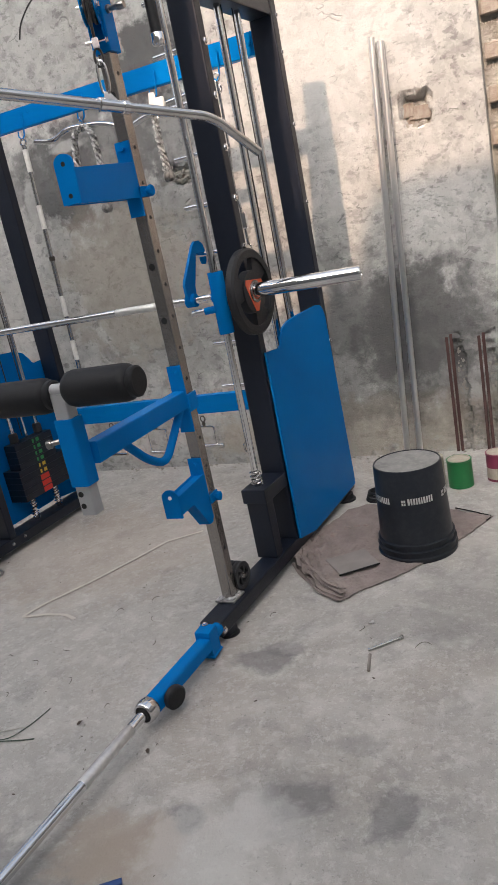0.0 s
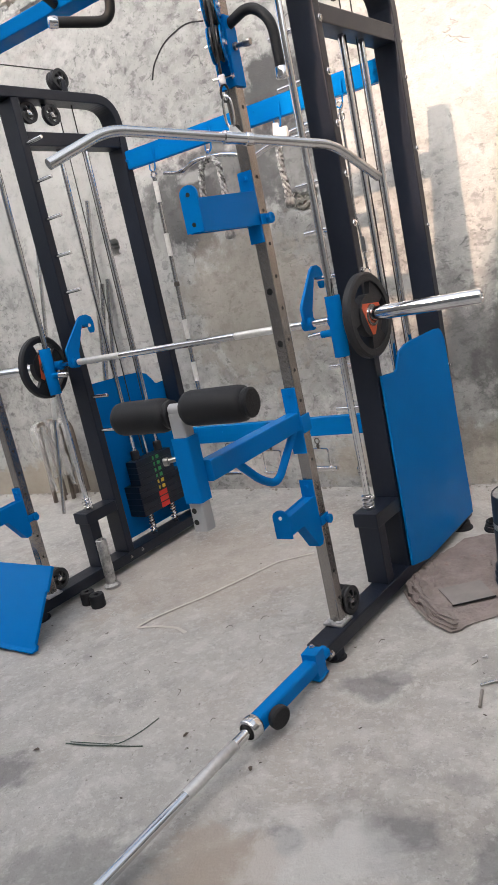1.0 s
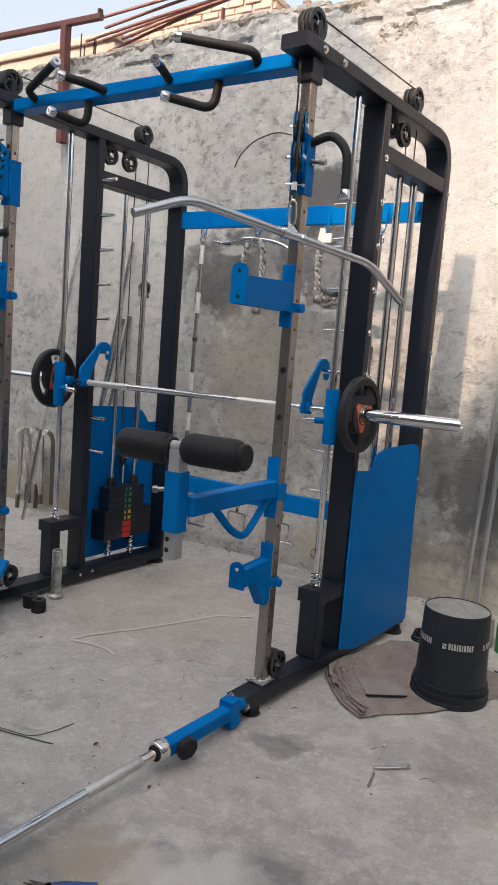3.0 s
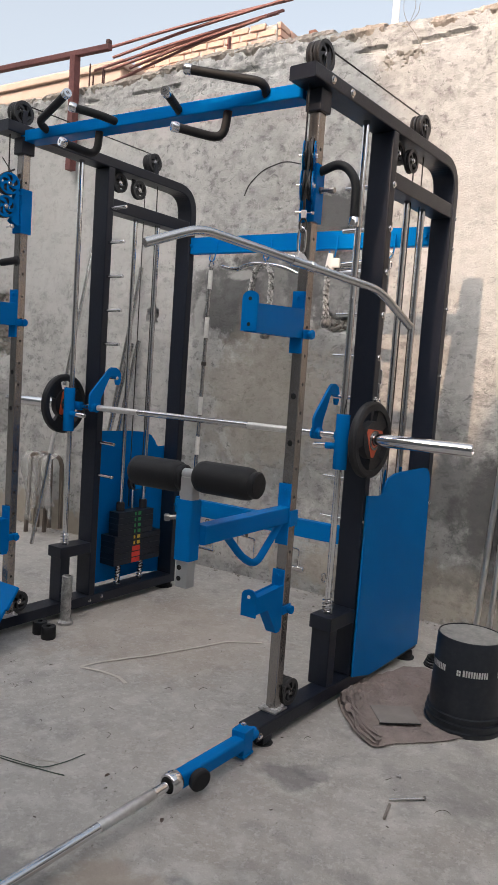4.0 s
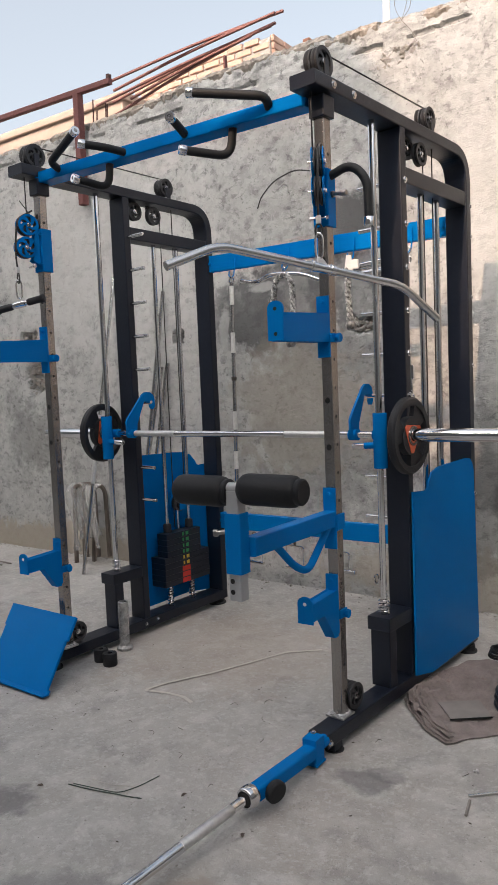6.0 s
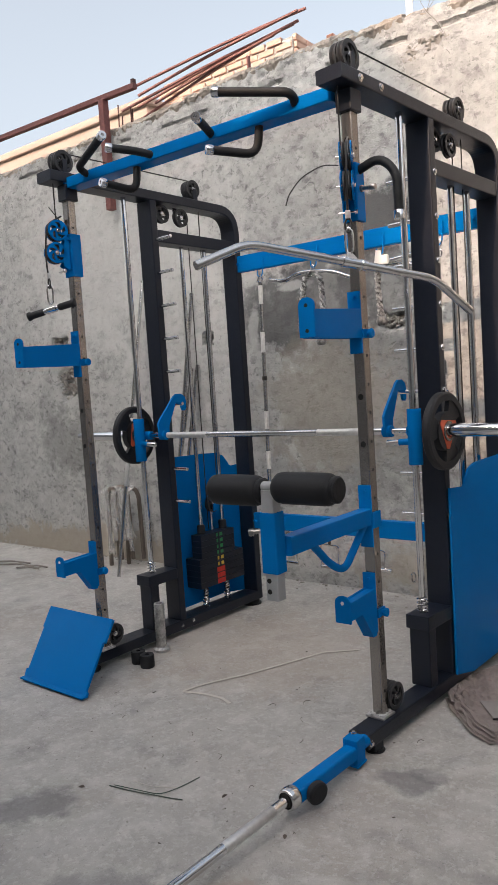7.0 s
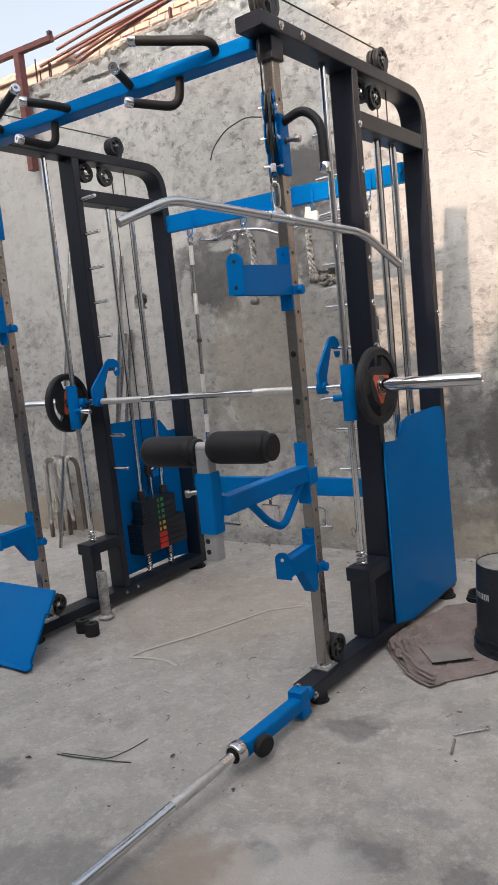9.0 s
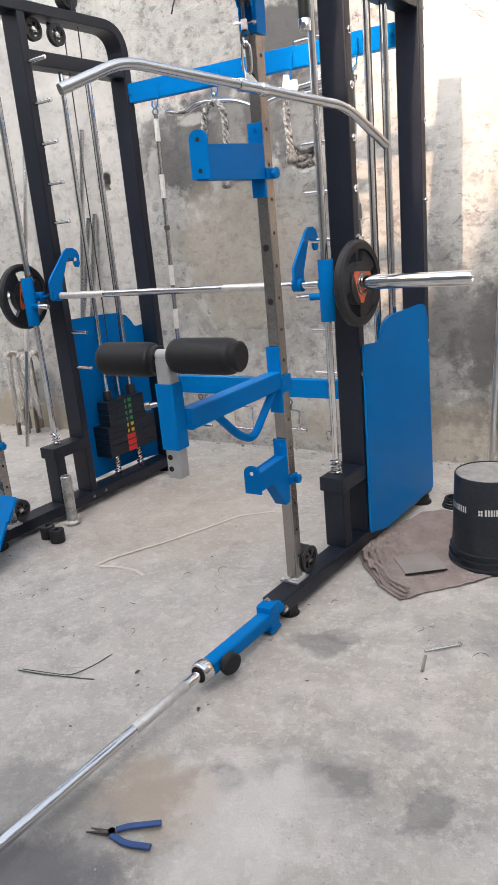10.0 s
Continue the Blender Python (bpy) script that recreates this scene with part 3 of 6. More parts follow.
def side_frame(turn, s):
    """One side of the machine; s is the way inwards along x."""
    near = s < 0
    rear = 1.067 if near else 1.093

    def along(y):
        return y * (0.97 - 0.025 * y) if near else y

    bm = bm_new()
    box(bm, (-0.028 if near else -0.05, -0.163, 0.03), (0.05, rear + 0.023, 0.08), 0.005)
    base = part("base_beam", bm, M_BLACK, machine, "", turn)
    bm = bm_new()
    box(bm, (0.0 if near else -0.03, -0.118, 0.005), (0.047, -0.066, 0.032), 0.003)
    part("front_foot", bm, M_BLACK, base, "", turn)
    for x, y, r in ((0.028, -0.09, 0.034) if near else (0, -0.085, 0.054), (0.03, 1.01, 0.046) if near else (0, 1.075, 0.054)):
        bm = bm_new()
        top = 0.007 if r < 0.042 else 0.032
        lathe(bm, (x, y, 0), (x, y, top), [(0, r), (0.2, r), (0.3, r * 0.82), (1, r * 0.78)], 24)
        part("rubber_foot", bm, M_RUBBER, base, "black rubber foot", turn)
    out = (-s, 0, 0)
    bolts(base, [(0.05, -0.145, 0.049)], (1, 0, 0), 0.008, turn)
    if s > 0:
        bolts(base, [(0.05, 0.47, 0.055), (0.05, 0.55, 0.06)], (1, 0, 0), 0.006, turn)
    # chrome front post with its row of pin holes
    post = turn if near else turn @ Matrix.Translation((0.02, 0, 0))
    bm = bm_new()
    sweep(bm, [(0, 0, 0.08), (0, 0, 2.135)], rounded_rect(0.0405, 0.0405, 0.004), smooth=False, up=(0, 1, 0))
    n_steel = len(bm.faces)
    z = 0.17
    while z < 2.1:
        lathe(bm, (0.0192, 0, z), (0.0206, 0, z), [(0, 0.0055), (1, 0.0055)], 12)
        z += 0.0965
    for z in (1.03, 1.19, 1.66, 2.03):
        lathe(bm, (0, -0.0192, z), (0, -0.0206, z), [(0, 0.0105), (1, 0.0105)], 14)
    bm.faces.ensure_lookup_table()
    for f in bm.faces[n_steel:]:
        f.material_index = 1
    part("front_post", bm, [M_STEEL, M_HOLE], machine, "polished steel square post with pin holes", post)
    bm = bm_new()
    box(bm, (-0.038, -0.042, 0.08), (0.036, 0.036, 0.088), 0.003)
    for a in range(22):
        th = 2 * math.pi * a / 22
        bmesh.ops.create_icosphere(bm, subdivisions=1, radius=0.008, matrix=Matrix.Translation((0.025 * math.copysign(abs(math.cos(th)) ** 0.4, math.cos(th)), 0.027 * math.copysign(abs(math.sin(th)) ** 0.4, math.sin(th)), 0.088)))
    bolt_head(bm, (-0.012, -0.038, 0.088), (0, 0, 1), 0.008)
    part("post_flange", bm, M_WELD, machine, "silver welded foot flange", post)
    bm = bm_new()
    box(bm, (-0.03, -0.032, 2.12), (0.03, 0.032, 2.19), 0.004)
    part("post_socket", bm, M_BLACK, machine, "", post)
    # main upright
    bm = bm_new()
    u0, u1 = (0.45, 0.492) if near else (0.462, 0.503)
    box(bm, (-0.049, u0, 0.08), (0.049, u1, 2.195), 0.005)
    up = part("main_upright", bm, M_BLACK, machine, "", turn)
    bolts(up, [(-s * 0.049, u1 - 0.014, z) for z in PEG_Z[:1] + PEG_Z[2:]], out, 0.009, turn)
    for z in PEG_Z:
        bm = bm_new()
        rod(bm, (s * 0.04, u1 - 0.018, z), (s * 0.155, u1 - 0.018, z), 0.0085, 14, 0.002)
        part("peg", bm, M_CHROME, machine, "short chrome racking peg", turn)
    # top beam bending down into the rear upright
    zc = (BEAM_TOP + BEAM_BOTTOM) / 2
    bm = bm_new()
    path = round_path([(0, -0.105, zc), (0, rear, zc), (0, rear, 0.08)], 0.125, 10)
    sweep(bm, path, rounded_rect(0.10, BEAM_TOP - BEAM_BOTTOM, 0.005), smooth=False, up=(0, 0, 1))
    for f in bm.faces:
        f.smooth = False
    top = part("bent_top_beam", bm, M_BLACK, machine, "", turn)
    bolts(top, [(-s * 0.05, y, zc) for y in (0.0, 0.124)], out, 0.010, turn)
    bolts(top, [(-s * 0.05, rear + 0.012, z) for z in (0.72, 1.0, 1.3, 1.6, 1.865, 1.995)], out, 0.007, turn)
    bm = bm_new()
    box(bm, (-0.045, u1, 1.995), (0.045, rear - 0.023, 2.056), 0.005)
    part("upper_brace", bm, M_BLACK, machine, "", turn)
    # weight guide rods and their cables
    for y in (along(0.733), along(0.895)) if near else (0.702, 0.870):
        bm = bm_new()
        rod(bm, (0, y, 0.08), (0, y, 2.0), 0.0115, 16)
        part("stack_rod", bm, M_CHROME, machine, "chrome guide rod", turn)
    # carriage rod on its stand
    bm = bm_new()
    box(bm, (-0.046, 0.272, 0.302), (0.05, u0 + 0.002, 0.355), 0.004)
    box(bm, (-0.040, 0.285, 0.08), (0.042, 0.338, 0.304), 0.004)
    stand = part("rod_stand", bm, M_BLACK, machine, "black box stand under the guide rod", turn)
    bm = bm_new()
    rod(bm, (0.0, along(0.335), 0.352), (0, along(0.335), 2.198), 0.0125, 18)
    part("guide_rod", bm, M_CHROME, machine, "chrome guide rod", turn)
    bm = bm_new()
    tube(bm, helix((0, along(0.335), 0.357), 0.0195, 0.014, 4.0), 0.0028, 6)
    part("spring", bm, M_CHROME, machine, "steel buffer spring", turn)
    # pulleys above and under the beam
    lift, p1, p2 = (along(0.80), along(0.60), along(0.69)) if near else (0.80, 0.578, 0.69)
    pulley("pulley", (0.002, -0.012, 2.293), turn, 0.05, 2, machine)
    pulley("pulley", (0.0, lift, 2.302), turn, 0.046, 2, machine)
    pulley("pulley", (0.022, p2, 2.138), turn, 0.046, 1, machine)
    pulley("pulley", (0.0, p1, 2.148), turn, 0.046, 1, machine)
    pulley("pulley", (0.004, 0.06, 0.133), turn, 0.048, 2, machine)
    brackets = [((x, y - 0.012, 2.235), (x + 0.004, y + 0.012, 2.30)) for y in (-0.012, lift) for x in (-0.035, 0.031)]
    brackets += [((-0.018, y - 0.013, 2.13), (-0.014, y + 0.013, 2.197)) for y in (p1, p2)] + [((-0.02, 0.045, 0.08), (-0.016, 0.075, 0.145))]
    for lo, hi in brackets:
        bm = bm_new()
        box(bm, lo, hi, 0.001)
        part("pulley_bracket", bm, M_BLACK, machine, "", turn)
    cables = [((0, 0.0, 2.338), (0, lift, 2.346)), ((0, -0.06, 2.29), (0, -0.06, 2.0))]
    cables += [((0.004, lift + 0.045, 2.295), (0.004, lift + 0.045, 0.62)), ((0.004, p2 + 0.065, 2.13), (0.004, p2 + 0.065, 0.5))]
    for a, b in cables:
        bm = bm_new()
        tube(bm, [a, b], 0.0028, 8)
        part("cable", bm, M_CABLE, machine, "black coated cable", turn)
    # blue side guard
    x = -s * 0.058
    if near:
        poly = [(0.458, 0.078), (0.461, 0.812), (0.572, 0.803), (0.588, 0.812), (0.600, 0.835), (0.628, 0.868), (0.682, 0.884), (0.75, 0.888)]
        poly += [(0.965, 0.892), (1.005, 0.886), (1.03, 0.866), (1.044, 0.83), (1.075, 0.09), (1.072, 0.055), (0.60, 0.046)]
    else:
        poly = [(0.475, 0.055), (0.47, 0.80), (0.575, 0.795), (0.592, 0.803), (0.605, 0.825), (0.64, 0.862), (0.70, 0.882), (0.78, 0.888)]
        poly += [(1.02, 0.895), (1.055, 0.885), (1.082, 0.862), (1.095, 0.82), (1.10, 0.082), (0.70, 0.086)]
        poly = [(1.605 - y, z + 0.012) for y, z in poly][::-1]
    bm = bm_new()
    prism(bm, poly, "x", x - 0.004, x + 0.004, 0.0015)
    guard = part("side_guard", bm, M_BLUE, machine, "blue painted sheet-metal guard", turn)
    return guard


side_frame(RIGHT, -1)
side_frame(LEFT, 1)

# cross members
bm = bm_new()
sweep(bm, [(-1.40, 0.014, 2.195), (-0.045, 0.014, 2.195)], rounded_rect(0.078, 0.046, 0.004), smooth=False, up=(0, 0, 1))
pull_beam = part("pull_up_beam", bm, M_BLUE, machine, "blue square-tube pull-up beam")
for x in (-1.40, -0.05):
    bm = bm_new()
    box(bm, (x - 0.006, -0.032, 2.165), (x + 0.006, 0.032, 2.222), 0.002)
    part("end_plate", bm, M_BLUE, pull_beam)
for z0, z1 in ((1.886, 1.974), (0.442, 0.532)):
    bm = bm_new()
    box(bm, (-WIDTH + 0.12, 1.076, z0), (0.052, 1.116, z1), 0.004)
    for x in (-WIDTH + 0.14, 0.02):
        bolt_head(bm, (x, 1.076, (z0 + z1) / 2), (0, -1, 0), 0.008)
    for x in (-1.1, -0.55):
        bolt_head(bm, (x, 1.076, (z0 + z1) / 2 + 0.012), (0, -1, 0), 0.003)
    part("rear_crossbar", bm, M_BLUE, machine, "blue painted rear crossbar")
# pull-up grips: path, then where the foam begins
GRIPS = [
    [(-0.20, 0, 2.19), (-0.18, -0.055, 2.225), (-0.42, -0.15, 2.268)],
    [(-1.25, 0, 2.19), (-1.275, -0.055, 2.225), (-1.02, -0.15, 2.268)],
    [(-0.572, 0, 2.19), (-0.545, -0.08, 2.20), (-0.52, -0.15, 2.205)],
    [(-0.868, 0, 2.19), (-0.90, -0.08, 2.20), (-0.957, -0.16, 2.208)],
    [(-0.36, 0, 2.18), (-0.375, 0.0, 2.077), (-0.472, -0.14, 2.087)],
    [(-0.98, 0, 2.18), (-0.99, 0.0, 2.078), (-1.024, -0.14, 2.092)],
]
for g in GRIPS:
    path = round_path(g, 0.05, 6)
    bm = bm_new()
    tube(bm, path, 0.0155, 16)
    grip = part("pull_up_grip", bm, M_FOAM, pull_beam, "black foam pull-up grip")
    a, b = Vector(path[-2]), Vector(path[-1])
    d = (b - a).normalized()
    bm = bm_new()
    lathe(bm, b - d * 0.004, b + d * 0.022, [(0, 0.0165), (0.1, 0.018), (0.85, 0.018), (1, 0.016), (1, 0.007), (0.6, 0.006), (0.6, 0.0)], 18)
    part("end_cap", bm, M_CHROME, grip, "bright aluminium end cap")

# weight stack on the far side
for k in range(9):
    wide = k < 5
    z = 0.20 + k * 0.0315
    x0, y0, y1 = (-0.06, 0.625, 0.97) if wide else (-0.022, 0.645, 0.905)
    bm = bm_new()
    box(bm, (x0, y0, z), (0.05, y1, z + 0.0306), 0.0018)
    plate = part("stack_plate", bm, M_BLACK, machine, "black weight stack plate", LEFT)
    col = M_LAB_R if k < 3 else (M_LAB_Y if k < 5 else M_LAB_G)
    for y, w in ((0.768, 0.011), (0.799, 0.021)):
        w, m = (0.030, 0.002) if k < 3 else (w, 0.006)
        bm = bm_new()
        box(bm, (0.0502, y - w / 2, z + m), (0.0512, y + w / 2, z + 0.030 - m))
        part("number_label", bm, col, plate, "coloured number label", LEFT)
for y in (0.702, 0.870):
    bm = bm_new()
    lathe(bm, (0, y, 0.48), (0, y, 0.53), [(0, 0.022), (0.85, 0.022), (1, 0.017)], 18)
    part("rod_bushing", bm, M_RUBBER, machine, "black rubber bushing", LEFT)
    bm = bm_new()
    tube(bm, helix((0, y, 0.085), 0.016, 0.015, 7.5), 0.0035, 6)
    part("spring", bm, M_CHROME, machine, "steel buffer spring", LEFT)
bm = bm_new()
rod(bm, (0, 0.786, 0.48), (0, 0.786, 0.60), 0.008, 14, 0.002)
part("stack_pin_rod", bm, M_CHROME, machine, "", LEFT)
pulley("pulley", (0.0, 0.80, 0.63), LEFT, 0.046, 1, machine)
bm = bm_new()
prism(bm, [(0.755, 0.59), (0.85, 0.60), (0.855, 0.65), (0.82, 0.68), (0.775, 0.68), (0.748, 0.645)], "x", -0.022, -0.018, 0.001)
prism(bm, [(0.785, 0.59), (0.83, 0.595), (0.835, 0.63), (0.79, 0.63)], "x", 0.016, 0.020, 0.001)
part("pulley_cheek", bm, M_BLUE, machine, "blue pulley cheek plate", LEFT)

# ---- things on the machine ----
BAR_Y, BAR_Z = 0.37, 1.042
# sliding bar with its two carriages and latch hooks
smith_bar = thing("smith_barbell", (-0.72, BAR_Y, BAR_Z), "chrome smith barbell on blue carriages hooked to the pegs", "barbell")
bm = bm_new()
rod(bm, (-WIDTH + 0.06, BAR_Y, BAR_Z), (-0.005, BAR_Y, BAR_Z), 0.0135, 18)
shaft = part("shaft", bm, M_CHROME, smith_bar)
for x0, x1 in ((-0.42, -0.17), (-1.27, -1.02)):
    bm = bm_new()
    rod(bm, (x0, BAR_Y, BAR_Z), (x1, BAR_Y, BAR_Z), 0.0142, 18)
    part("knurling", bm, M_KNURL, shaft, "knurled steel grip")
for cx, s in ((0.027, -1), (-WIDTH + 0.026, 1)):
    bm = bm_new()
    lathe(bm, (cx, 0.331, BAR_Z - 0.124), (cx, 0.331, BAR_Z + 0.086), [(0, 0.020), (0, 0.0255), (0.01, 0.0265), (0.99, 0.0265), (1, 0.0255), (1, 0.020)], 24)
    rod(bm, (cx - 0.045, BAR_Y, BAR_Z), (cx + 0.045, BAR_Y, BAR_Z), 0.021, 18, 0.002)
    rod(bm, (cx, 0.325, BAR_Z - 0.036), (cx + s * 0.062, 0.325, BAR_Z - 0.039), 0.0125, 14, 0.001)
    carriage = part("carriage", bm, M_BLUE, smith_bar, "blue painted sliding carriage")
    bm = bm_new()
    lathe(bm, (cx + s * 0.055, 0.325, BAR_Z - 0.0385), (cx + s * 0.112, 0.325, BAR_Z - 0.042), [(0, 0.0118), (0.96, 0.0118), (1, 0.0105), (1, 0.006), (0.8, 0.006), (0.8, 0)], 14)
    part("stop_peg", bm, M_CHROME, carriage, "chrome stop peg")
    bm = bm_new()
    hx = cx + s * 0.128
    hook = [(0.352, 1.022), (0.336, 1.058), (0.334, 1.10), (0.345, 1.117), (0.452, 1.226), (0.475, 1.238), (0.505, 1.238), (0.532, 1.224), (0.542, 1.20), (0.540, 1.165),
            (0.530, 1.152), (0.515, 1.153), (0.506, 1.166), (0.502, 1.196), (0.466, 1.196), (0.409, 1.087), (0.405, 1.05), (0.396, 1.022)]
    prism(bm, hook, "x", hx - 0.005, hx + 0.005, 0.002)
    lathe(bm, (hx - 0.018, BAR_Y, BAR_Z), (hx + 0.018, BAR_Y, BAR_Z), [(0, 0.0145), (0, 0.023), (1, 0.023), (1, 0.0145)], 20)
    part("latch_hook", bm, M_BLUE, smith_bar, "blue steel latch hook")
    bm = bm_new()
    e = cx - s * 0.03
    lathe(bm, (e, BAR_Y, BAR_Z), (cx - s * 0.485, BAR_Y, BAR_Z), [(0, 0.026), (0.03, 0.026), (0.03, 0.031), (0.06, 0.031), (0.06, 0.0245), (0.985, 0.0245), (1, 0.021), (1, 0.012), (0.99, 0.011), (0.99, 0)], 28)
    part("sleeve", bm, M_CHROME, smith_bar, "bright chrome loading sleeve")


def weight_plate(name, at, spin, lean):
    ob = thing(name, at, "black rubber weight plate with three grips and an orange hub", "weight plate", "plates on the barbell")
    x, y, z = at
    r = 0.145
    b2 = bm_new()
    wheel(b2, (0, 0, 0), 0.027, 0.066, 0.113, 0.124, 0.018, 3, 0.42, 72)
    me = bpy.data.meshes.new("tmp")
    b2.to_mesh(me)
    b2.free()
    bm = bm_new()
    bm.from_mesh(me)
    bpy.data.meshes.remove(me)
    lathe(bm, (-0.016, 0, 0), (0.016, 0, 0), [(0, 0.115), (0, 0.137), (0.2, r), (0.8, r), (1, 0.137), (1, 0.115), (0, 0.115)], 64)
    lathe(bm, (-0.015, 0, 0), (0.015, 0, 0), [(0, 0.027), (0, 0.072), (1, 0.072), (1, 0.027), (0, 0.027)], 48)
    turn = Matrix.Translation(at) @ Matrix.Rotation(radians(lean), 4, "Z") @ Matrix.Rotation(radians(spin), 4, "X")
    disc = part("disc", bm, M_PLATE, ob, "", turn)
    for side in (1, -1):
        bm = bm_new()
        tri = []
        for k in range(3):
            a = radians(90 + 120 * k + 30)
            for da in (-7, 7):
                tri.append((0.066 * math.cos(a + radians(da)), 0.066 * math.sin(a + radians(da))))
        prism(bm, tri, "x", side * 0.0150, side * 0.0172, 0.0005)
        part("hub_badge", bm, M_ORANGE, ob, "orange triangular hub badge", turn)
        bm = bm_new()
        lathe(bm, (side * 0.0150, 0, 0), (side * 0.021, 0, 0), [(0, 0.028), (0, 0.038), (1, 0.037), (1, 0.028), (0, 0.028)], 36)
        part("bore_ring", bm, M_STEEL, ob, "steel bore ring", turn)
    return ob


weight_plate("weight_plate", (0.127, BAR_Y, BAR_Z - 0.003), 25, -6)
weight_plate("weight_plate", (-1.50, BAR_Y, BAR_Z + 0.002), -10, 3)


def safety_hook(name, cx, z, long):
    """A blue hook that pins to the front post: long flat arm, or short arm with a gusset."""
    ob = thing(name, (cx, -0.02, z), "blue steel safety arm pinned to the chrome post" if long else "blue steel bar catch with gusset pinned to the chrome post",
               "rack hook", "hooks on the front posts")
    bm = bm_new()
    back = [(-0.027, z - 0.155), (0.018, z - 0.155), (0.018, z + 0.05), (-0.027, z + 0.05)]
    prism(bm, [(cx + a, b) for a, b in back], "y", -0.030, -0.0225, 0.0015)
    box(bm, (cx + 0.0212, -0.03, z - 0.105), (cx + 0.027, 0.022, z - 0.075), 0.0015)
    part("back_plate", bm, M_BLUE, ob)
    bm = bm_new()
    reach = -0.325 if long else -0.212
    if long:
        arm = [(-0.03, z - 0.105), (-0.03, z - 0.008), (reach, z - 0.022), (reach, z - 0.108)]
    else:
        arm = [(-0.03, z - 0.165), (-0.03, z - 0.002), (reach, z - 0.008), (reach, z - 0.066), (-0.125, z - 0.066), (-0.055, z - 0.165)]
    prism(bm, arm, "x", cx - 0.022, cx - 0.016, 0.001)
    prism(bm, arm, "x", cx + 0.012, cx + 0.018, 0.001)
    flat = [(reach, z - 0.03), (-0.03, z - 0.016), (-0.03, z - 0.022), (reach, z - 0.036)] if long else [(reach, z - 0.012), (-0.03, z - 0.006), (-0.03, z - 0.012), (reach, z - 0.018)]
    prism(bm, flat, "x", cx - 0.017, cx + 0.013, 0.0005)
    if not long:
        prism(bm, [(-0.125, z - 0.060), (-0.125, z - 0.066), (-0.055, z - 0.165), (-0.049, z - 0.162)], "x", cx - 0.017, cx + 0.013, 0.0)
    part("arm", bm, M_BLUE, ob)
    bm = bm_new()
    top, low = (z + 0.012, z - 0.106) if long else (z + 0.018, z - 0.070)
    lip = [(-0.03, low), (0.026, low), (0.026, top - 0.02)] + [(-0.002 + 0.028 * math.cos(radians(a)), top - 0.02 + 0.022 * math.sin(radians(a))) for a in range(20, 180, 20)] + [(-0.03, top - 0.02)]
    prism(bm, [(cx + a, b) for a, b in lip], "y", reach - 0.006, reach, 0.0015)
    lip_ob = part("lip", bm, M_BLUE, ob)
    # flat discs for holes: shade painted near-black, brightness painted white on short catches
    for zz in ((top - 0.022, low + 0.02) if long else (top - 0.022,)):
        bm = bm_new()
        lathe(bm, (cx - 0.002, reach - 0.005, zz), (cx - 0.002, reach - 0.0075, zz), [(0, 0.006), (1, 0.006)], 12)
        part("hole", bm, M_WHITE if not long else M_HOLE, lip_ob)
    bm = bm_new()
    kz = z - 0.09
    rod(bm, (cx + 0.02, 0.0, kz), (cx + 0.044, 0.0, kz), 0.009, 14)
    lathe(bm, (cx + 0.034, 0.0, kz), (cx + 0.046, 0.0, kz), [(0, 0.014), (0.2, 0.016), (0.8, 0.016), (1, 0.014), (1, 0.006), (0.7, 0.005), (0.7, 0)], 8, smooth=False)
    part("pin_knob", bm, M_BLUE, ob, "blue locking pin knob")
    bm = bm_new()
    bolt_head(bm, (cx - 0.004, -0.03, z + 0.03), (0, -1, 0), 0.007)
    part("rivet", bm, M_BLUE, ob)
    return ob


for cx, za, zb in ((0.0, 1.490, 0.541), (-1.416, 1.498, 0.541)):
    safety_hook("safety_arm", cx, za, True)
    safety_hook("bar_catch", cx, zb, False)

# thigh holder on the front post
holder = thing("thigh_holder", (0, -0.03, 0.78), "blue thigh holder with two black foam rollers on the post", "roller pad")
bm = bm_new()
box(bm, (-0.027, -0.0295, 0.68), (0.02, -0.0225, 0.892), 0.0015)
box(bm, (0.0212, -0.03, 0.745), (0.027, 0.024, 0.80), 0.0015)
bolt_head(bm, (-0.003, -0.0295, 0.872), (0, -1, 0), 0.007)
part("post_clamp", bm, M_BLUE, holder)
bm = bm_new()
sweep(bm, [(-0.003, -0.03, 0.785), (-0.012, -0.50, 0.785)], rounded_rect(0.042, 0.058, 0.005), smooth=False, up=(0, 0, 1))
part("arm", bm, M_BLUE, holder)
bm = bm_new()
tube(bm, round_path([(-0.003, -0.035, 0.765), (-0.006, -0.185, 0.635), (-0.01, -0.265, 0.675), (-0.012, -0.37, 0.768)], 0.09, 8), 0.0125, 14)
part("brace_tube", bm, M_BLUE, holder, "bent blue brace tube")
bm = bm_new()
sweep(bm, [(-0.038, -0.525, 0.712), (-0.038, -0.525, 0.888)], rounded_rect(0.056, 0.05, 0.006), smooth=False, up=(0, 1, 0))
part("height_sleeve", bm, M_BLUE, holder)
bm = bm_new()
sweep(bm, [(-0.038, -0.525, 0.632), (-0.038, -0.525, 0.952)], rounded_rect(0.043, 0.04, 0.005), smooth=False, up=(0, 1, 0))
n0 = len(bm.faces)
for z in (0.69, 0.658):
    lathe(bm, (-0.045, -0.5455, z), (-0.045, -0.547, z), [(0, 0.0075), (1, 0.0075)], 14)
bm.faces.ensure_lookup_table()
for f in bm.faces[n0:]:
    f.material_index = 1
rod(bm, (-0.062, -0.525, 0.960), (-0.014, -0.525, 0.960), 0.016, 16, 0.003)
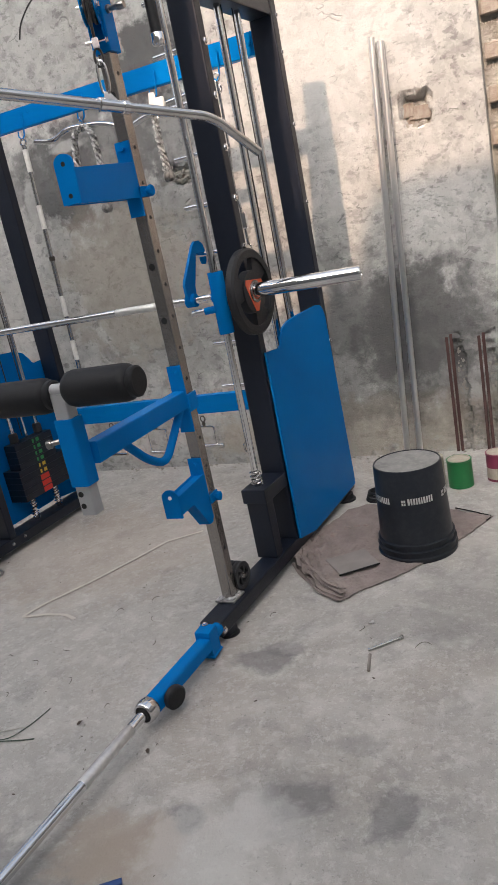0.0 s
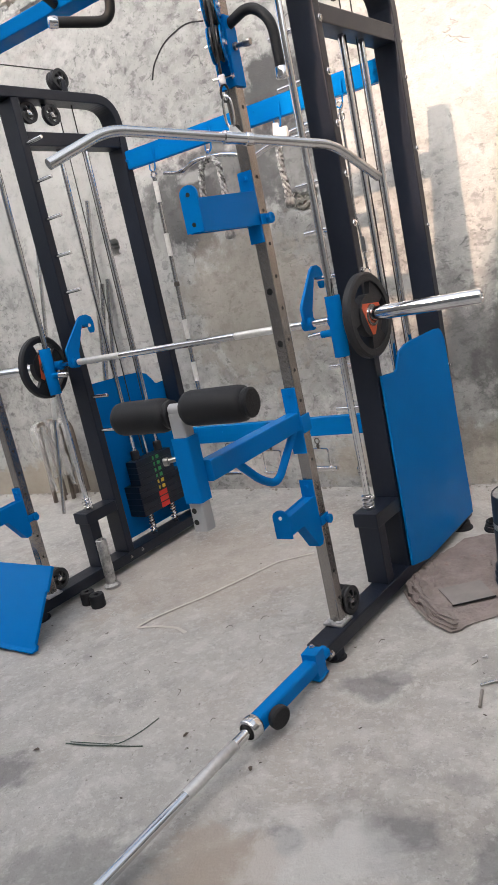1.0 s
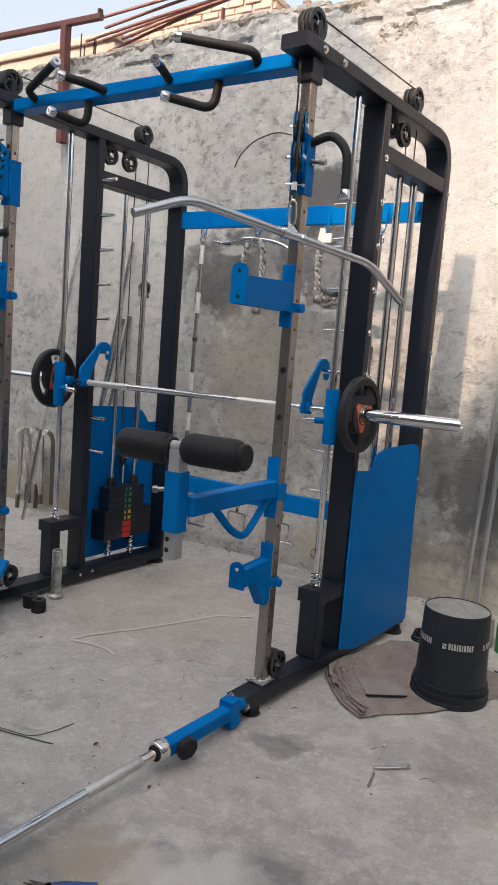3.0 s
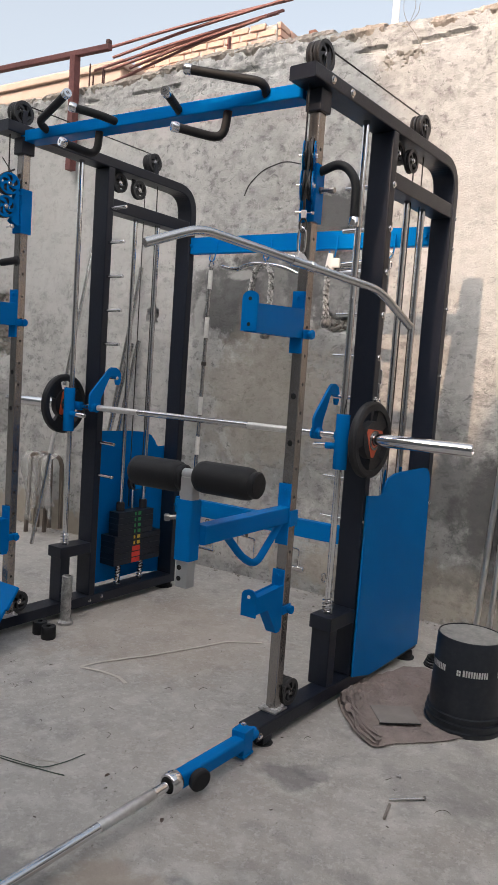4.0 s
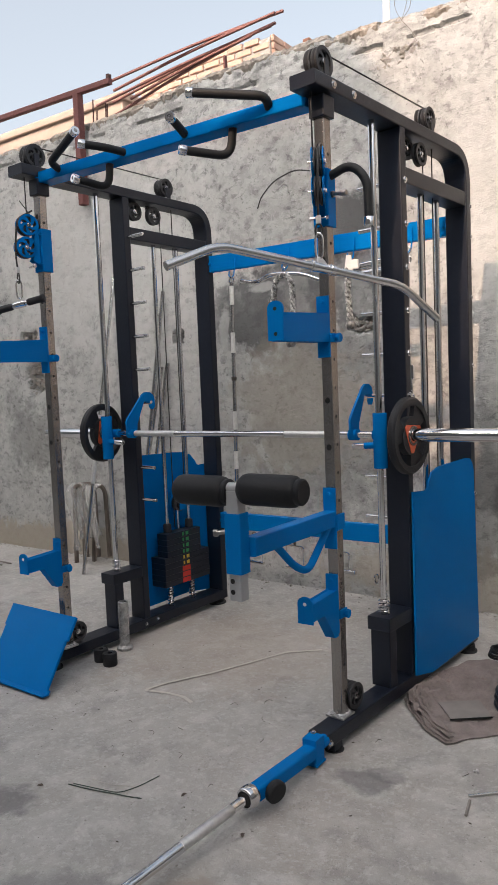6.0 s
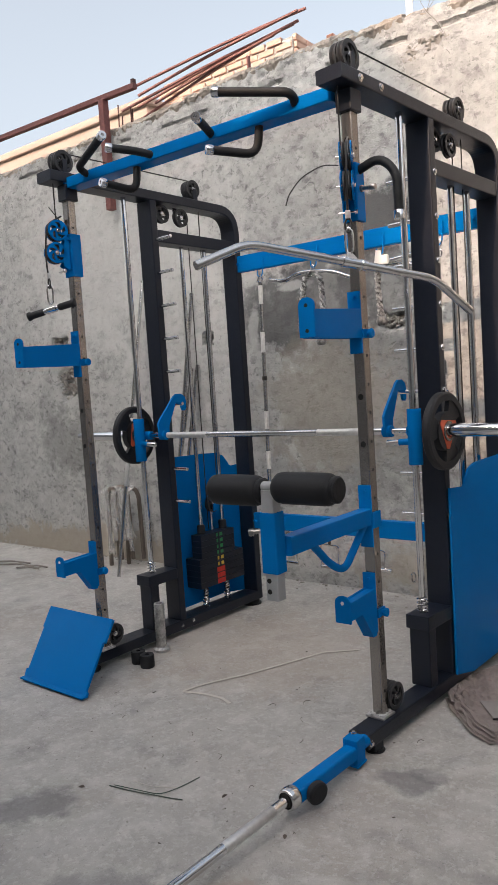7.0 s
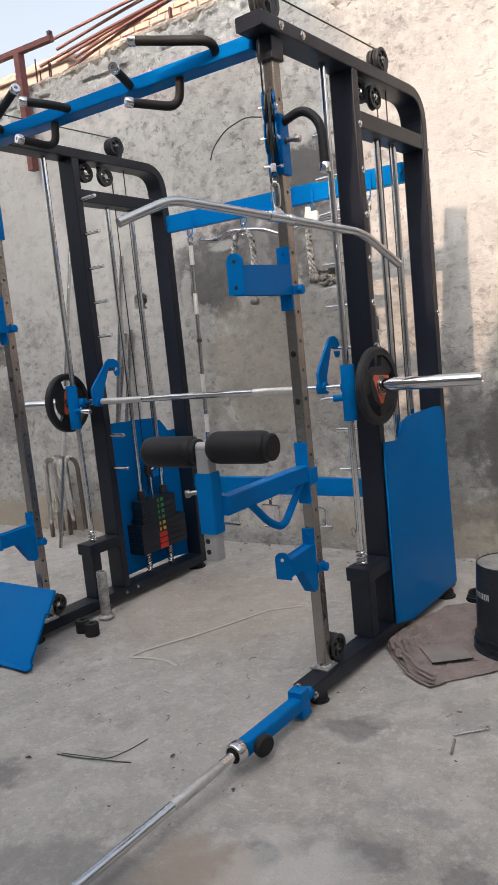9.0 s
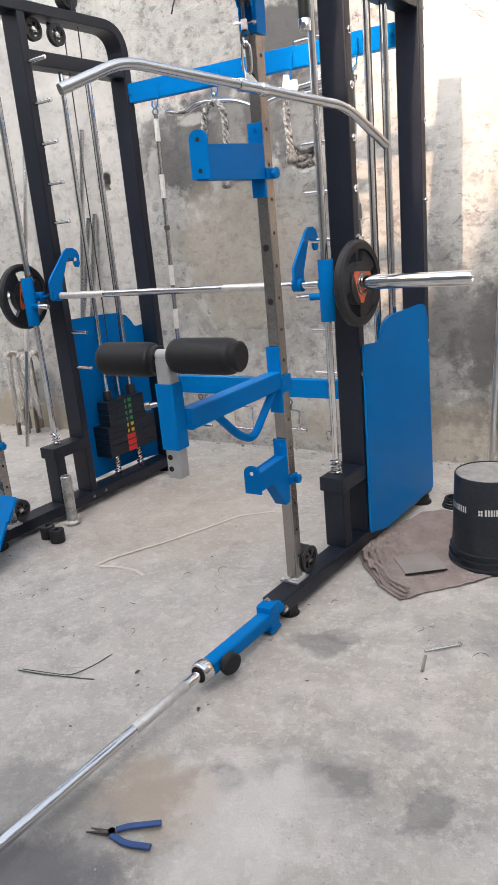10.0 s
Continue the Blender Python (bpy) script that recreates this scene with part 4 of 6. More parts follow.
part("height_post", bm, [M_GREY, M_HOLE], holder, "grey steel height post with holes")
for a, b in ((-0.258, -0.062), (-0.020, 0.186)):
    bm = bm_new()
    zr = 0.946 if b < 0 else 0.957
    lathe(bm, (a, -0.515, zr), (b, -0.515, zr), [(0, 0.030), (0.0, 0.034), (0.05, 0.043), (0.12, 0.046), (0.80, 0.046), (0.87, 0.044), (0.905, 0.039), (0.915, 0.0365), (0.925, 0.0375), (0.98, 0.0375), (1, 0.033)], 32)
    part("foam_roller", bm, M_FOAM, holder, "black foam roller")
bm = bm_new()
lathe(bm, (-0.066, -0.537, 0.833), (-0.100, -0.556, 0.829), [(0, 0.0068), (0.62, 0.0068), (0.64, 0.0085), (0.66, 0.0112), (0.94, 0.0112), (1, 0.0095), (1, 0.0075), (0.95, 0.0)], 18)
pin = part("pull_pin", bm, M_PIN, holder, "dull steel spring pull pin")
bm = bm_new()
lathe(bm, (-0.060, -0.5335, 0.834), (-0.069, -0.5385, 0.833), [(0, 0.011), (0.9, 0.011), (1, 0.0095), (1, 0)], 6, smooth=False)
part("lock_nut", bm, M_BLUE, pin, "blue painted lock nut")


def carabiner(bm, top, length, w=0.012, r=0.0036, yaw=0.0):
    c, s = math.cos(yaw), math.sin(yaw)
    pts = []
    for i in range(25):
        a = 2 * math.pi * i / 24
        u = w * math.sin(a)
        v = -length / 2 + (length / 2) * math.copysign(abs(math.cos(a)) ** 0.6, math.cos(a))
        pts.append((top[0] + u * c, top[1] + u * s, top[2] + v))
    tube(bm, pts, r, 8)


def pulley_slider(cx, yaw, face, lift=0.0):
    """Sliding pulley block on a front post, with its cable end and snap hook."""
    ob = thing("pulley_slider", (cx, 0, 1.86 + lift), "blue sliding double pulley block on the chrome post", "pulley block", "pulley blocks on the posts")
    bm = bm_new()
    sweep(bm, [(cx, 0, 1.768 + lift), (cx, 0, 1.953 + lift)], rounded_rect(0.058, 0.058, 0.005), smooth=False, up=(0, 1, 0))
    part("sleeve", bm, M_BLUE, ob)
    piv = Matrix.Translation((cx, -0.028, lift)) @ Matrix.Rotation(yaw, 4, "Z")
    for k, (y, z) in enumerate(((-0.045, 1.965), (-0.058, 1.868))):
        pulley("sheave", (0, y, z), piv, 0.046, 1, ob)
    for x in (-0.018, 0.018):
        bm = bm_new()
        for y, z in ((-0.045, 1.965), (-0.058, 1.868)):
            b2 = bm_new()
            wheel(b2, (x, y, z), 0.006, 0.014, 0.036, 0.0455, 0.0036, 5, 0.45, 40, 0.35)
            me = bpy.data.meshes.new("tmp")
            b2.to_mesh(me)
            b2.free()
            bm.from_mesh(me)
            bpy.data.meshes.remove(me)
        prism(bm, [(0.0, 1.79), (0.0, 1.94), (-0.012, 1.94), (-0.024, 1.905), (-0.024, 1.835), (-0.035, 1.815)], "x", x - 0.0018, x + 0.0018, 0.0)
        part("cheek_plate", bm, M_BLUE, ob, "", piv)
    for z in (1.80, 1.925):
        bm = bm_new()
        box(bm, (-0.02, -0.005, z - 0.002), (0.028, 0.012, z + 0.002), 0.0005)
        part("cheek_tab", bm, M_BLUE, ob, "", piv)
    for y, z in ((-0.045, 1.965), (-0.058, 1.868), (-0.03, 1.79)):
        bm = bm_new()
        rod(bm, (-0.034, y, z), (0.024, y, z), 0.004, 10)
        bolt_head(bm, (0.0198, y, z), (1, 0, 0), 0.007)
        part("axle_bolt", bm, M_CHROME, ob, "zinc axle bolt", piv)
    bm = bm_new()
    tube(bm, round_path([(0.006, -0.02, 2.03), (0.004, -0.09, 1.99), (0.002, -0.104, 1.87), (0, -0.102, 1.80), (0, -0.098, 1.772)], 0.03, 5), 0.004, 8)
    tube(bm, [(0, -0.098, 1.77)] + [(0.011 * math.sin(a), -0.098, 1.735 + 0.022 * math.cos(a)) for a in [i * math.pi / 8 for i in range(0, 17)]], 0.0035, 6)
    part("cable_end", bm, M_CABLE, ob, "black cable with a looped end", piv)
    bm = bm_new()
    box(bm, (-0.0085, -0.105, 1.757), (0.0085, -0.091, 1.782), 0.003)
    part("ferrule", bm, M_WELD, ob, "crimped silver ferrule", piv)
    bm = bm_new()
    carabiner(bm, (0, -0.098, 1.728), 0.082, yaw=face)
    part("snap_hook", bm, M_CHROME, ob, "chrome snap hook", piv)
    return ob, piv


slider_right, piv_r = pulley_slider(0.0, radians(24), 0.0)
bm = bm_new()
tube(bm, round_path([(0.02, 0, 1.93), (0.10, 0, 1.957), (0.158, 0, 1.90), (0.16, 0, 1.775)], 0.075, 8), 0.0145, 16)
handle = part("pull_handle", bm, M_FOAM, slider_right, "bent black foam-covered handle")
bm = bm_new()
lathe(bm, (0.16, 0, 1.778), (0.16, 0, 1.748), [(0, 0.0155), (0.1, 0.0175), (0.9, 0.0175), (1, 0.015), (1, 0.007), (0.6, 0)], 18)
part("end_cap", bm, M_CHROME, handle, "aluminium end cap")
bm = bm_new()
lathe(bm, (0.028, 0, 1.872), (0.083, 0, 1.869), [(0, 0.0105), (0.16, 0.0105), (0.16, 0.0062), (0.58, 0.0062), (0.6, 0.0085), (0.63, 0.0105), (0.95, 0.0105), (1, 0.009), (1, 0)], 16)
part("pull_pin", bm, M_PIN, slider_right, "dull steel spring pull pin")
bm = bm_new()
tube(bm, round_path([(0.0, -0.09, 1.935), (-0.06, -0.085, 1.952), (-0.15, -0.08, 1.932), (-0.205, -0.075, 1.887), (-0.222, -0.07, 1.855)], 0.05, 6), 0.0022, 6)
part("loose_cable", bm, M_CABLE, slider_right, "loose curled cable tail")
slider_left, piv_l = pulley_slider(-1.418, radians(-16), radians(80), 0.021)
bm = bm_new()
tube(bm, [(-1.46, -0.08, 2.096), (-1.445, -0.04, 2.041), (-1.437, -0.03, 2.02)], 0.0022, 6)
part("loose_cable", bm, M_CABLE, slider_left, "loose cable tail")

# bar that hangs from the near slider
hang = piv_r @ Vector((0, -0.098, 1.64))
lat = thing("lat_pulldown_bar", hang, "satin chrome lat pulldown bar hanging from a snap hook", "cable bar")
LAT = [(-0.19, -0.603, 1.60), (-0.119, -0.445, 1.668), (0.038, -0.135, 1.619), (0.196, 0.174, 1.57), (0.27, 0.302, 1.458)]
bm = bm_new()
tube(bm, round_path([LAT[0], LAT[1], LAT[3], LAT[4]], 0.05, 7), 0.0138, 18)
part("bar", bm, M_SATIN, lat)
d = (Vector(LAT[3]) - Vector(LAT[1])).normalized()
mid = Vector(LAT[1]) + d * ((Vector(hang) - Vector(LAT[1])).dot(d) + 0.01)
bm = bm_new()
lathe(bm, mid - d * 0.045, mid + d * 0.045, [(0, 0.0138), (0.02, 0.018), (0.2, 0.018), (0.22, 0.016), (0.78, 0.016), (0.8, 0.018), (0.98, 0.018), (1, 0.0138)], 20)
part("swivel", bm, M_CHROME, lat, "chrome swivel collar")
bm = bm_new()
top = Vector((hang.x, hang.y, hang.z + 0.012))
tri = [mid + d * 0.022 + Vector((0, 0, 0.010)), mid - d * 0.022 + Vector((0, 0, 0.012)), top - d * 0.007, top + d * 0.007]
side = d.cross(Vector((0, 0, 1))).normalized() * 0.003
lo, hi = [bm.verts.new(p - side) for p in tri], [bm.verts.new(p + side) for p in tri]
for q in (lo, hi[::-1], *[(lo[k - 1], hi[k - 1], hi[k], lo[k]) for k in range(4)]):
    bm.faces.new(q)
part("hanger_tab", bm, M_WELD, lat, "flat steel hanger tab")
# short bar on the far slider
hl = piv_l @ Vector((0, -0.098, 1.622))
short = thing("short_row_bar", hl, "short straight cable bar with black rubber grips", "cable bar")
dd = Vector((0.86, 0.45, 0.20)).normalized()
bm = bm_new()
lathe(bm, hl - dd * 0.10, hl + dd * 0.10, [(0, 0.011), (1, 0.011)], 16)
lathe(bm, hl - dd * 0.025, hl + dd * 0.025, [(0, 0.011), (0.05, 0.015), (0.95, 0.015), (1, 0.011)], 16)
part("bar", bm, M_CHROME, short)
for k in (-1, 1):
    bm = bm_new()
    lathe(bm, hl + dd * 0.035 * k, hl + dd * 0.115 * k, [(0, 0.0135), (0.1, 0.0155), (0.75, 0.0155), (0.82, 0.019), (0.97, 0.019), (1, 0.014)], 18)
    part("grip", bm, M_RUBBER, short, "black rubber grip")

# landmine on the front foot
land = thing("landmine_pivot", (-0.02, -0.2, 0), "blue landmine pivot with a square arm on the front foot", "landmine")
bm = bm_new()
box(bm, (-0.012, -0.250, 0.018), (0.040, -0.196, 0.100), 0.003)
box(bm, (-0.015, -0.253, 0.012), (0.043, -0.193, 0.020), 0.002)
part("pivot_block", bm, M_BLUE, land)
bm = bm_new()
rod(bm, (0.020, -0.197, 0.062), (0.020, -0.158, 0.062), 0.021, 20, 0.002)
part("stub", bm, M_BLUE, land)
bm = bm_new()
bolt_head(bm, (0.004, -0.203, 0.10), (0, 0, 1), 0.007)
part("bolt", bm, M_CHROME, land, "zinc bolt")
A0, A1 = Vector((0.016, -0.245, 0.058)), Vector((-0.001, -0.553, 0.064))
bm = bm_new()
sweep(bm, [A0, A1], rounded_rect(0.046, 0.046, 0.009), smooth=False, up=(0, 0, 1))
part("arm", bm, M_BLUE, land)
bm = bm_new()
lathe(bm, (0.012, -0.487, 0.060), (0.052, -0.500, 0.055), [(0, 0.007), (0.45, 0.007), (0.45, 0.031), (0.6, 0.0345), (0.9, 0.0345), (1, 0.030), (1, 0)], 28)
part("clamp_knob", bm, M_RUBBER, land, "round black clamp knob")
BAR0, BAR1 = Vector((-0.002, -0.564, 0.066)), Vector((-0.136, -2.05, 0.034))
axis = (BAR1 - BAR0).normalized()
olympic = thing("olympic_barbell", (BAR0 + BAR1) / 2, "long chrome barbell lying on the floor in the landmine", "barbell")
bm = bm_new()
lathe(bm, BAR0, BAR1, [(0, 0.0145), (0.999, 0.0145), (1, 0.013)], 20)
sh = part("shaft", bm, M_BAR, olympic)
for a, b in ((0.085, 0.285),):
    bm = bm_new()
    lathe(bm, BAR0 + axis * a, BAR0 + axis * b, [(0, 0.0145), (0.01, 0.0152), (0.99, 0.0152), (1, 0.0145)], 20)
    part("knurling", bm, M_KNURL, sh, "pale knurled grip")
bm = bm_new()
lathe(bm, BAR0 - axis * 0.014, BAR0 + axis * 0.028, [(0, 0.026), (0.08, 0.030), (0.25, 0.0325), (0.6, 0.0335), (0.85, 0.032), (0.95, 0.0305), (1, 0.0275), (1, 0.0245), (0.85, 0.022), (0.85, 0)], 32)
part("collar", bm, M_CHROME, olympic, "chrome sleeve collar")
bm = bm_new()
lathe(bm, BAR0 + axis * 0.012, BAR0 + axis * 0.03, [(0, 0.024), (1, 0.0205)], 24)
part("bushing", bm, M_HOLE, olympic, "black bushing")

# foot plate leaning on the far front foot
foot = thing("foot_plate", (-1.42, -0.25, 0), "blue steel foot plate leaning on the machine's front foot", "foot plate")
F0, F1 = Vector((-1.628, -0.30, 0.012)), Vector((-1.192, -0.315, 0.012))
F2, F3 = Vector((-1.235, -0.075, 0.252)), Vector((-1.683, -0.082, 0.268))
F2 -= (F1 - F0).cross(F3 - F0).normalized() * (F2 - F0).dot((F1 - F0).cross(F3 - F0).normalized())
nrm = (F1 - F0).cross(F3 - F0).normalized() * 0.006
bm = bm_new()


def on_plate(u, v):
    return (F0 * (1 - u) + F1 * u) * (1 - v) + (F3 * (1 - u) + F2 * u) * v


outline = [(0.0, 0.0), (1.0, 0.0), (1.0, 0.06), (0.975, 0.07), (0.975, 0.68), (1.0, 0.69), (1.0, 1.0), (0.0, 1.0), (0.0, 0.70), (0.02, 0.69), (0.02, 0.12), (-0.01, 0.11)]
lo = [bm.verts.new(on_plate(u, v) - nrm) for u, v in outline]
hi = [bm.verts.new(on_plate(u, v) + nrm) for u, v in outline]
faces = [bm.faces.new(lo), bm.faces.new(hi[::-1])]
for i in range(len(outline)):
    j = (i + 1) % len(outline)
    faces.append(bm.faces.new((lo[j], lo[i], hi[i], hi[j])))
bevel_new(bm, faces, 0.002)
part("plate", bm, M_BLUE, foot)
bm = bm_new()
lip_d = Vector((0, -0.028, 0.006))
sweep(bm, [F0 + lip_d * 0.4, F1 + lip_d * 0.4], rounded_rect(0.03, 0.008, 0.003), smooth=False, up=(0, 0, 1))
part("toe_lip", bm, M_BLUE, foot, "chipped blue toe lip")

# ---- things hung on the rear crossbars ----
HY = 1.060


def s_hook(bm, x, z):
    tube(bm, [(x - 0.016, HY - 0.004, z - 0.052), (x - 0.018, HY - 0.006, z - 0.075), (x - 0.002, HY - 0.006, z - 0.092), (x + 0.014, HY - 0.005, z - 0.075), (x + 0.016, HY, z - 0.045), (x + 0.016, HY + 0.008, z + 0.02)], 0.0035, 6)


for x in (-1.15, -0.81, -0.435, -0.138):
    bm = bm_new()
    s_hook(bm, x, 1.925)
    single("wire_hook", bm, M_BLUE, (x, HY, 1.9), "small blue bent wire hook on the crossbar", "hook", "hooks on the crossbar")
straight = thing("straight_cable_bar", (-1.14, HY, 1.83), "long straight chrome cable bar hanging on end", "cable bar")
bm = bm_new()
S0, S1 = Vector((-1.150, HY - 0.01, 1.81)), Vector((-1.171, HY - 0.01, 0.72))
rod(bm, S0, S1, 0.0105, 16, 0.002)
part("bar", bm, M_SATIN, straight)
for z0, z1 in ((1.79, 1.69), (1.54, 1.43), (1.11, 1.01), (0.89, 0.79)):
    bm = bm_new()
    rod(bm, S0.lerp(S1, (1.81 - z0) / 1.09), S0.lerp(S1, (1.81 - z1) / 1.09), 0.0122, 16, 0.001)
    part("tape_band", bm, M_TAPE, straight, "white paper tape band")
bm = bm_new()
rod(bm, S0.lerp(S1, 0.467), S0.lerp(S1, 0.487), 0.0145, 16, 0.002)
part("collar", bm, M_DARKSTEEL, straight, "dark collar")
bm = bm_new()
tube(bm, [(-1.15 + 0.015 * math.sin(a), HY - 0.01, 1.82 + 0.016 * math.cos(a)) for a in [i * math.pi / 8 for i in range(17)]], 0.004, 8)
part("ring", bm, M_CHROME, straight, "chrome hanging ring")


def rope(name, x, legs, z_top, label):
    """A twisted triceps rope with a knob at the end of each leg."""
    ob = thing(name, (x, HY, z_top), label, "rope", "ropes on the crossbar")
    for pts in legs:
        path = round_path([(px, HY - 0.012 - 0.002 * k, pz) for k, (px, pz) in enumerate(pts)], 0.06, 8)
        dense = []
        for a, b in zip(path, path[1:]):
            n = max(1, int((Vector(b) - Vector(a)).length / 0.006))
            dense += [Vector(a).lerp(Vector(b), i / n) for i in range(n)]
        for s in range(3):
            bm = bm_new()
            strand = []
            for i, p in enumerate(dense):
                a = i * 0.5 + s * 2.094
                strand.append(p + Vector((0.0105 * math.cos(a), 0.0105 * math.sin(a), 0)))
            tube(bm, strand, 0.0062, 7)
            part("strand", bm, M_ROPE, ob, "grey twisted strand")
        bm = bm_new()
        e = dense[-1]
        lathe(bm, e + Vector((0, 0, 0.012)), e - Vector((0, 0, 0.035)), [(0, 0.014), (0.2, 0.022), (0.5, 0.027), (0.8, 0.025), (1, 0.016)], 20)
        part("end_knob", bm, M_KNOB, ob, "dull grey rubber end knob")
        bm = bm_new()
        for k in range(10):
            a = k * 0.63
            tube(bm, [e + Vector((0.015 * math.cos(a), 0.015 * math.sin(a), 0.005)), e + Vector((0.024 * math.cos(a), 0.024 * math.sin(a), 0.02 + 0.004 * (k % 3)))], 0.0016, 4)
        tagged(part("frayed_fibre", bm, M_ROPE, ob, "frayed fibres"), kind="stuff")
    bm = bm_new()
    carabiner(bm, (x, HY - 0.01, z_top + 0.03), 0.06, 0.01, 0.003)
    part("snap_hook", bm, M_CHROME, ob, "chrome snap hook")
    return ob


rope("triceps_rope", -0.815, [[(-0.818, 1.815), (-0.865, 1.79), (-0.885, 1.68), (-0.888, 1.555)], [(-0.81, 1.815), (-0.768, 1.78), (-0.762, 1.62), (-0.782, 1.465)]], 1.82, "two-legged grey triceps rope with rubber knobs")
rope("single_rope", -0.43, [[(-0.445, 1.80), (-0.452, 1.70), (-0.437, 1.53)]], 1.79, "single grey twisted rope with a rubber knob")
bm = bm_new()
tube(bm, round_path([(-1.10, HY + 0.012, 1.812), (-1.0, HY + 0.01, 1.79), (-0.91, HY + 0.008, 1.825), (-0.78, HY + 0.008, 1.815), (-0.70, HY + 0.008, 1.80), (-0.60, HY + 0.01, 1.755), (-0.50, HY + 0.01, 1.785), (-0.33, HY + 0.012, 1.78)], 0.04, 6), 0.012, 14)
single("curl_bar", bm, M_CHROME, (-0.72, HY, 1.8), "wavy chrome curl bar hanging behind the ropes", "cable bar")
hung = thing("hanging_row_bar", (-0.138, HY, 1.8), "slim chrome bar with end loops hanging on a hook", "cable bar")
bm = bm_new()
tube(bm, round_path([(-0.138, HY - 0.006, 1.83), (-0.139, HY - 0.006, 1.60), (-0.152, HY - 0.008, 1.43), (-0.138, HY - 0.008, 1.32), (-0.135, HY - 0.008, 1.18)], 0.06, 6), 0.0065, 12)
box(bm, (-0.146, HY - 0.018, 1.245), (-0.122, HY + 0.004, 1.315), 0.006)
part("bar", bm, M_CHROME, hung)
for z in (1.845, 1.80, 1.165):
    bm = bm_new()
    tube(bm, [(-0.138 + 0.014 * math.sin(a), HY - 0.006, z + 0.016 * math.cos(a)) for a in [i * math.pi / 8 for i in range(17)]], 0.0035, 6)
    part("loop", bm, M_CHROME, hung, "chrome loop")
row_handle = thing("double_row_handle", (-0.36, HY, 1.79), "white-hung chrome row handle with parallel grips", "cable handle")
bm = bm_new()
rod(bm, (-0.44, HY - 0.005, 1.80), (-0.27, HY - 0.005, 1.815), 0.0125, 14, 0.002)
rod(bm, (-0.42, HY - 0.005, 1.765), (-0.27, HY - 0.005, 1.775), 0.0125, 14, 0.002)
part("grip", bm, M_CHROME, row_handle)
bm = bm_new()
prism(bm, [(-0.462, 1.785), (-0.415, 1.78), (-0.425, 1.858), (-0.448, 1.862)], "y", HY - 0.024, HY - 0.016, 0.002)
box(bm, (-0.425, HY - 0.03, 1.79), (-0.385, HY - 0.012, 1.835), 0.006)
part("hanger_tab", bm, M_WHITE, row_handle, "white hanger tab")

def stirrup(x, z, w, h, fat, over=0.006):
    """A D-shaped stirrup handle on the lower crossbar."""
    ob = thing("stirrup_handle", (x, HY, z), "chrome stirrup cable handle hanging from the lower crossbar", "cable handle", "stirrups on the crossbar")
    bm = bm_new()
    tube(bm, round_path([(x - w / 2, HY, z - h), (x - w / 2, HY, z), (x + w / 2, HY, z - 0.006), (x + w / 2, HY, z - h - 0.004)], 0.014, 4), 0.0042, 8)
    part("bow", bm, M_CHROME, ob)
    bm = bm_new()
    rod(bm, (x - w / 2 - 0.006, HY, z - h), (x + w / 2 + over, HY, z - h - 0.004), fat, 14, 0.002)
    part("grip", bm, M_CHROME, ob, "chrome grip tube")
    bm = bm_new()
    lathe(bm, (x, HY, z), (x, HY, z + 0.025), [(0, 0.006), (0.5, 0.009), (1, 0.005)], 10)
    tube(bm, [(x + 0.012 * math.sin(a), HY, z + 0.037 + 0.014 * math.cos(a)) for a in [i * math.pi / 8 for i in range(17)]], 0.003, 6)
    part("swivel", bm, M_DARKSTEEL, ob, "dark swivel ring")


stirrup(-1.075, 0.39, 0.10, 0.115, 0.010)
stirrup(-0.815, 0.39, 0.105, 0.12, 0.010)
stirrup(-0.545, 0.385, 0.10, 0.10, 0.0125, 0.035)
bm = bm_new()
carabiner(bm, (-0.345, HY, 0.285), 0.045, 0.010, 0.005)
single("snap_hook", bm, M_CHROME, (-0.345, HY, 0.26), "loose chrome snap hook on the lower crossbar", "hook")

# ---- along the wall ----
wall_brick = single("wall_northeast", box(bm_new(), (0.83, WALL_Y + 0.085, 0), (3.65, WALL_Y + 0.23, 3.2), 0.0), M_MORTAR, (0.83, WALL_Y, 0),
                    "unplastered old brick end of the yard wall", "wall", kind="structure")
rng = random.Random(5)


def brick_mesh(name, w, d, h, material, seed):
    r = random.Random(seed)
    bm = bm_new()
    box(bm, (0, 0, 0), (w, d, h), min(w, h) * 0.09, 1)
    for v in bm.verts:
        v.co += Vector((r.uniform(-1, 1), r.uniform(-1, 1), r.uniform(-1, 1))) * h * 0.045
    return finish(bm, name, material)


old_bricks = [brick_mesh("brick", 0.215, 0.10, 0.068, M_BRICK, k) for k in range(5)]
for row in range(37):
    z = 0.01 + row * 0.0855
    x = 0.84 - (0.11 if row % 2 else 0.0)
    while x < 1.35:
        if x > 0.80:
            b = new("brick", rng.choice(old_bricks))
            b.parent = wall_brick
            b.location = Vector((x, WALL_Y + 0.06 + rng.uniform(-0.014, 0.014), z)) - wall_brick.location
            b.rotation_euler = (rng.uniform(-0.03, 0.03), rng.uniform(-0.02, 0.02), rng.uniform(-0.04, 0.04))
        x += 0.237

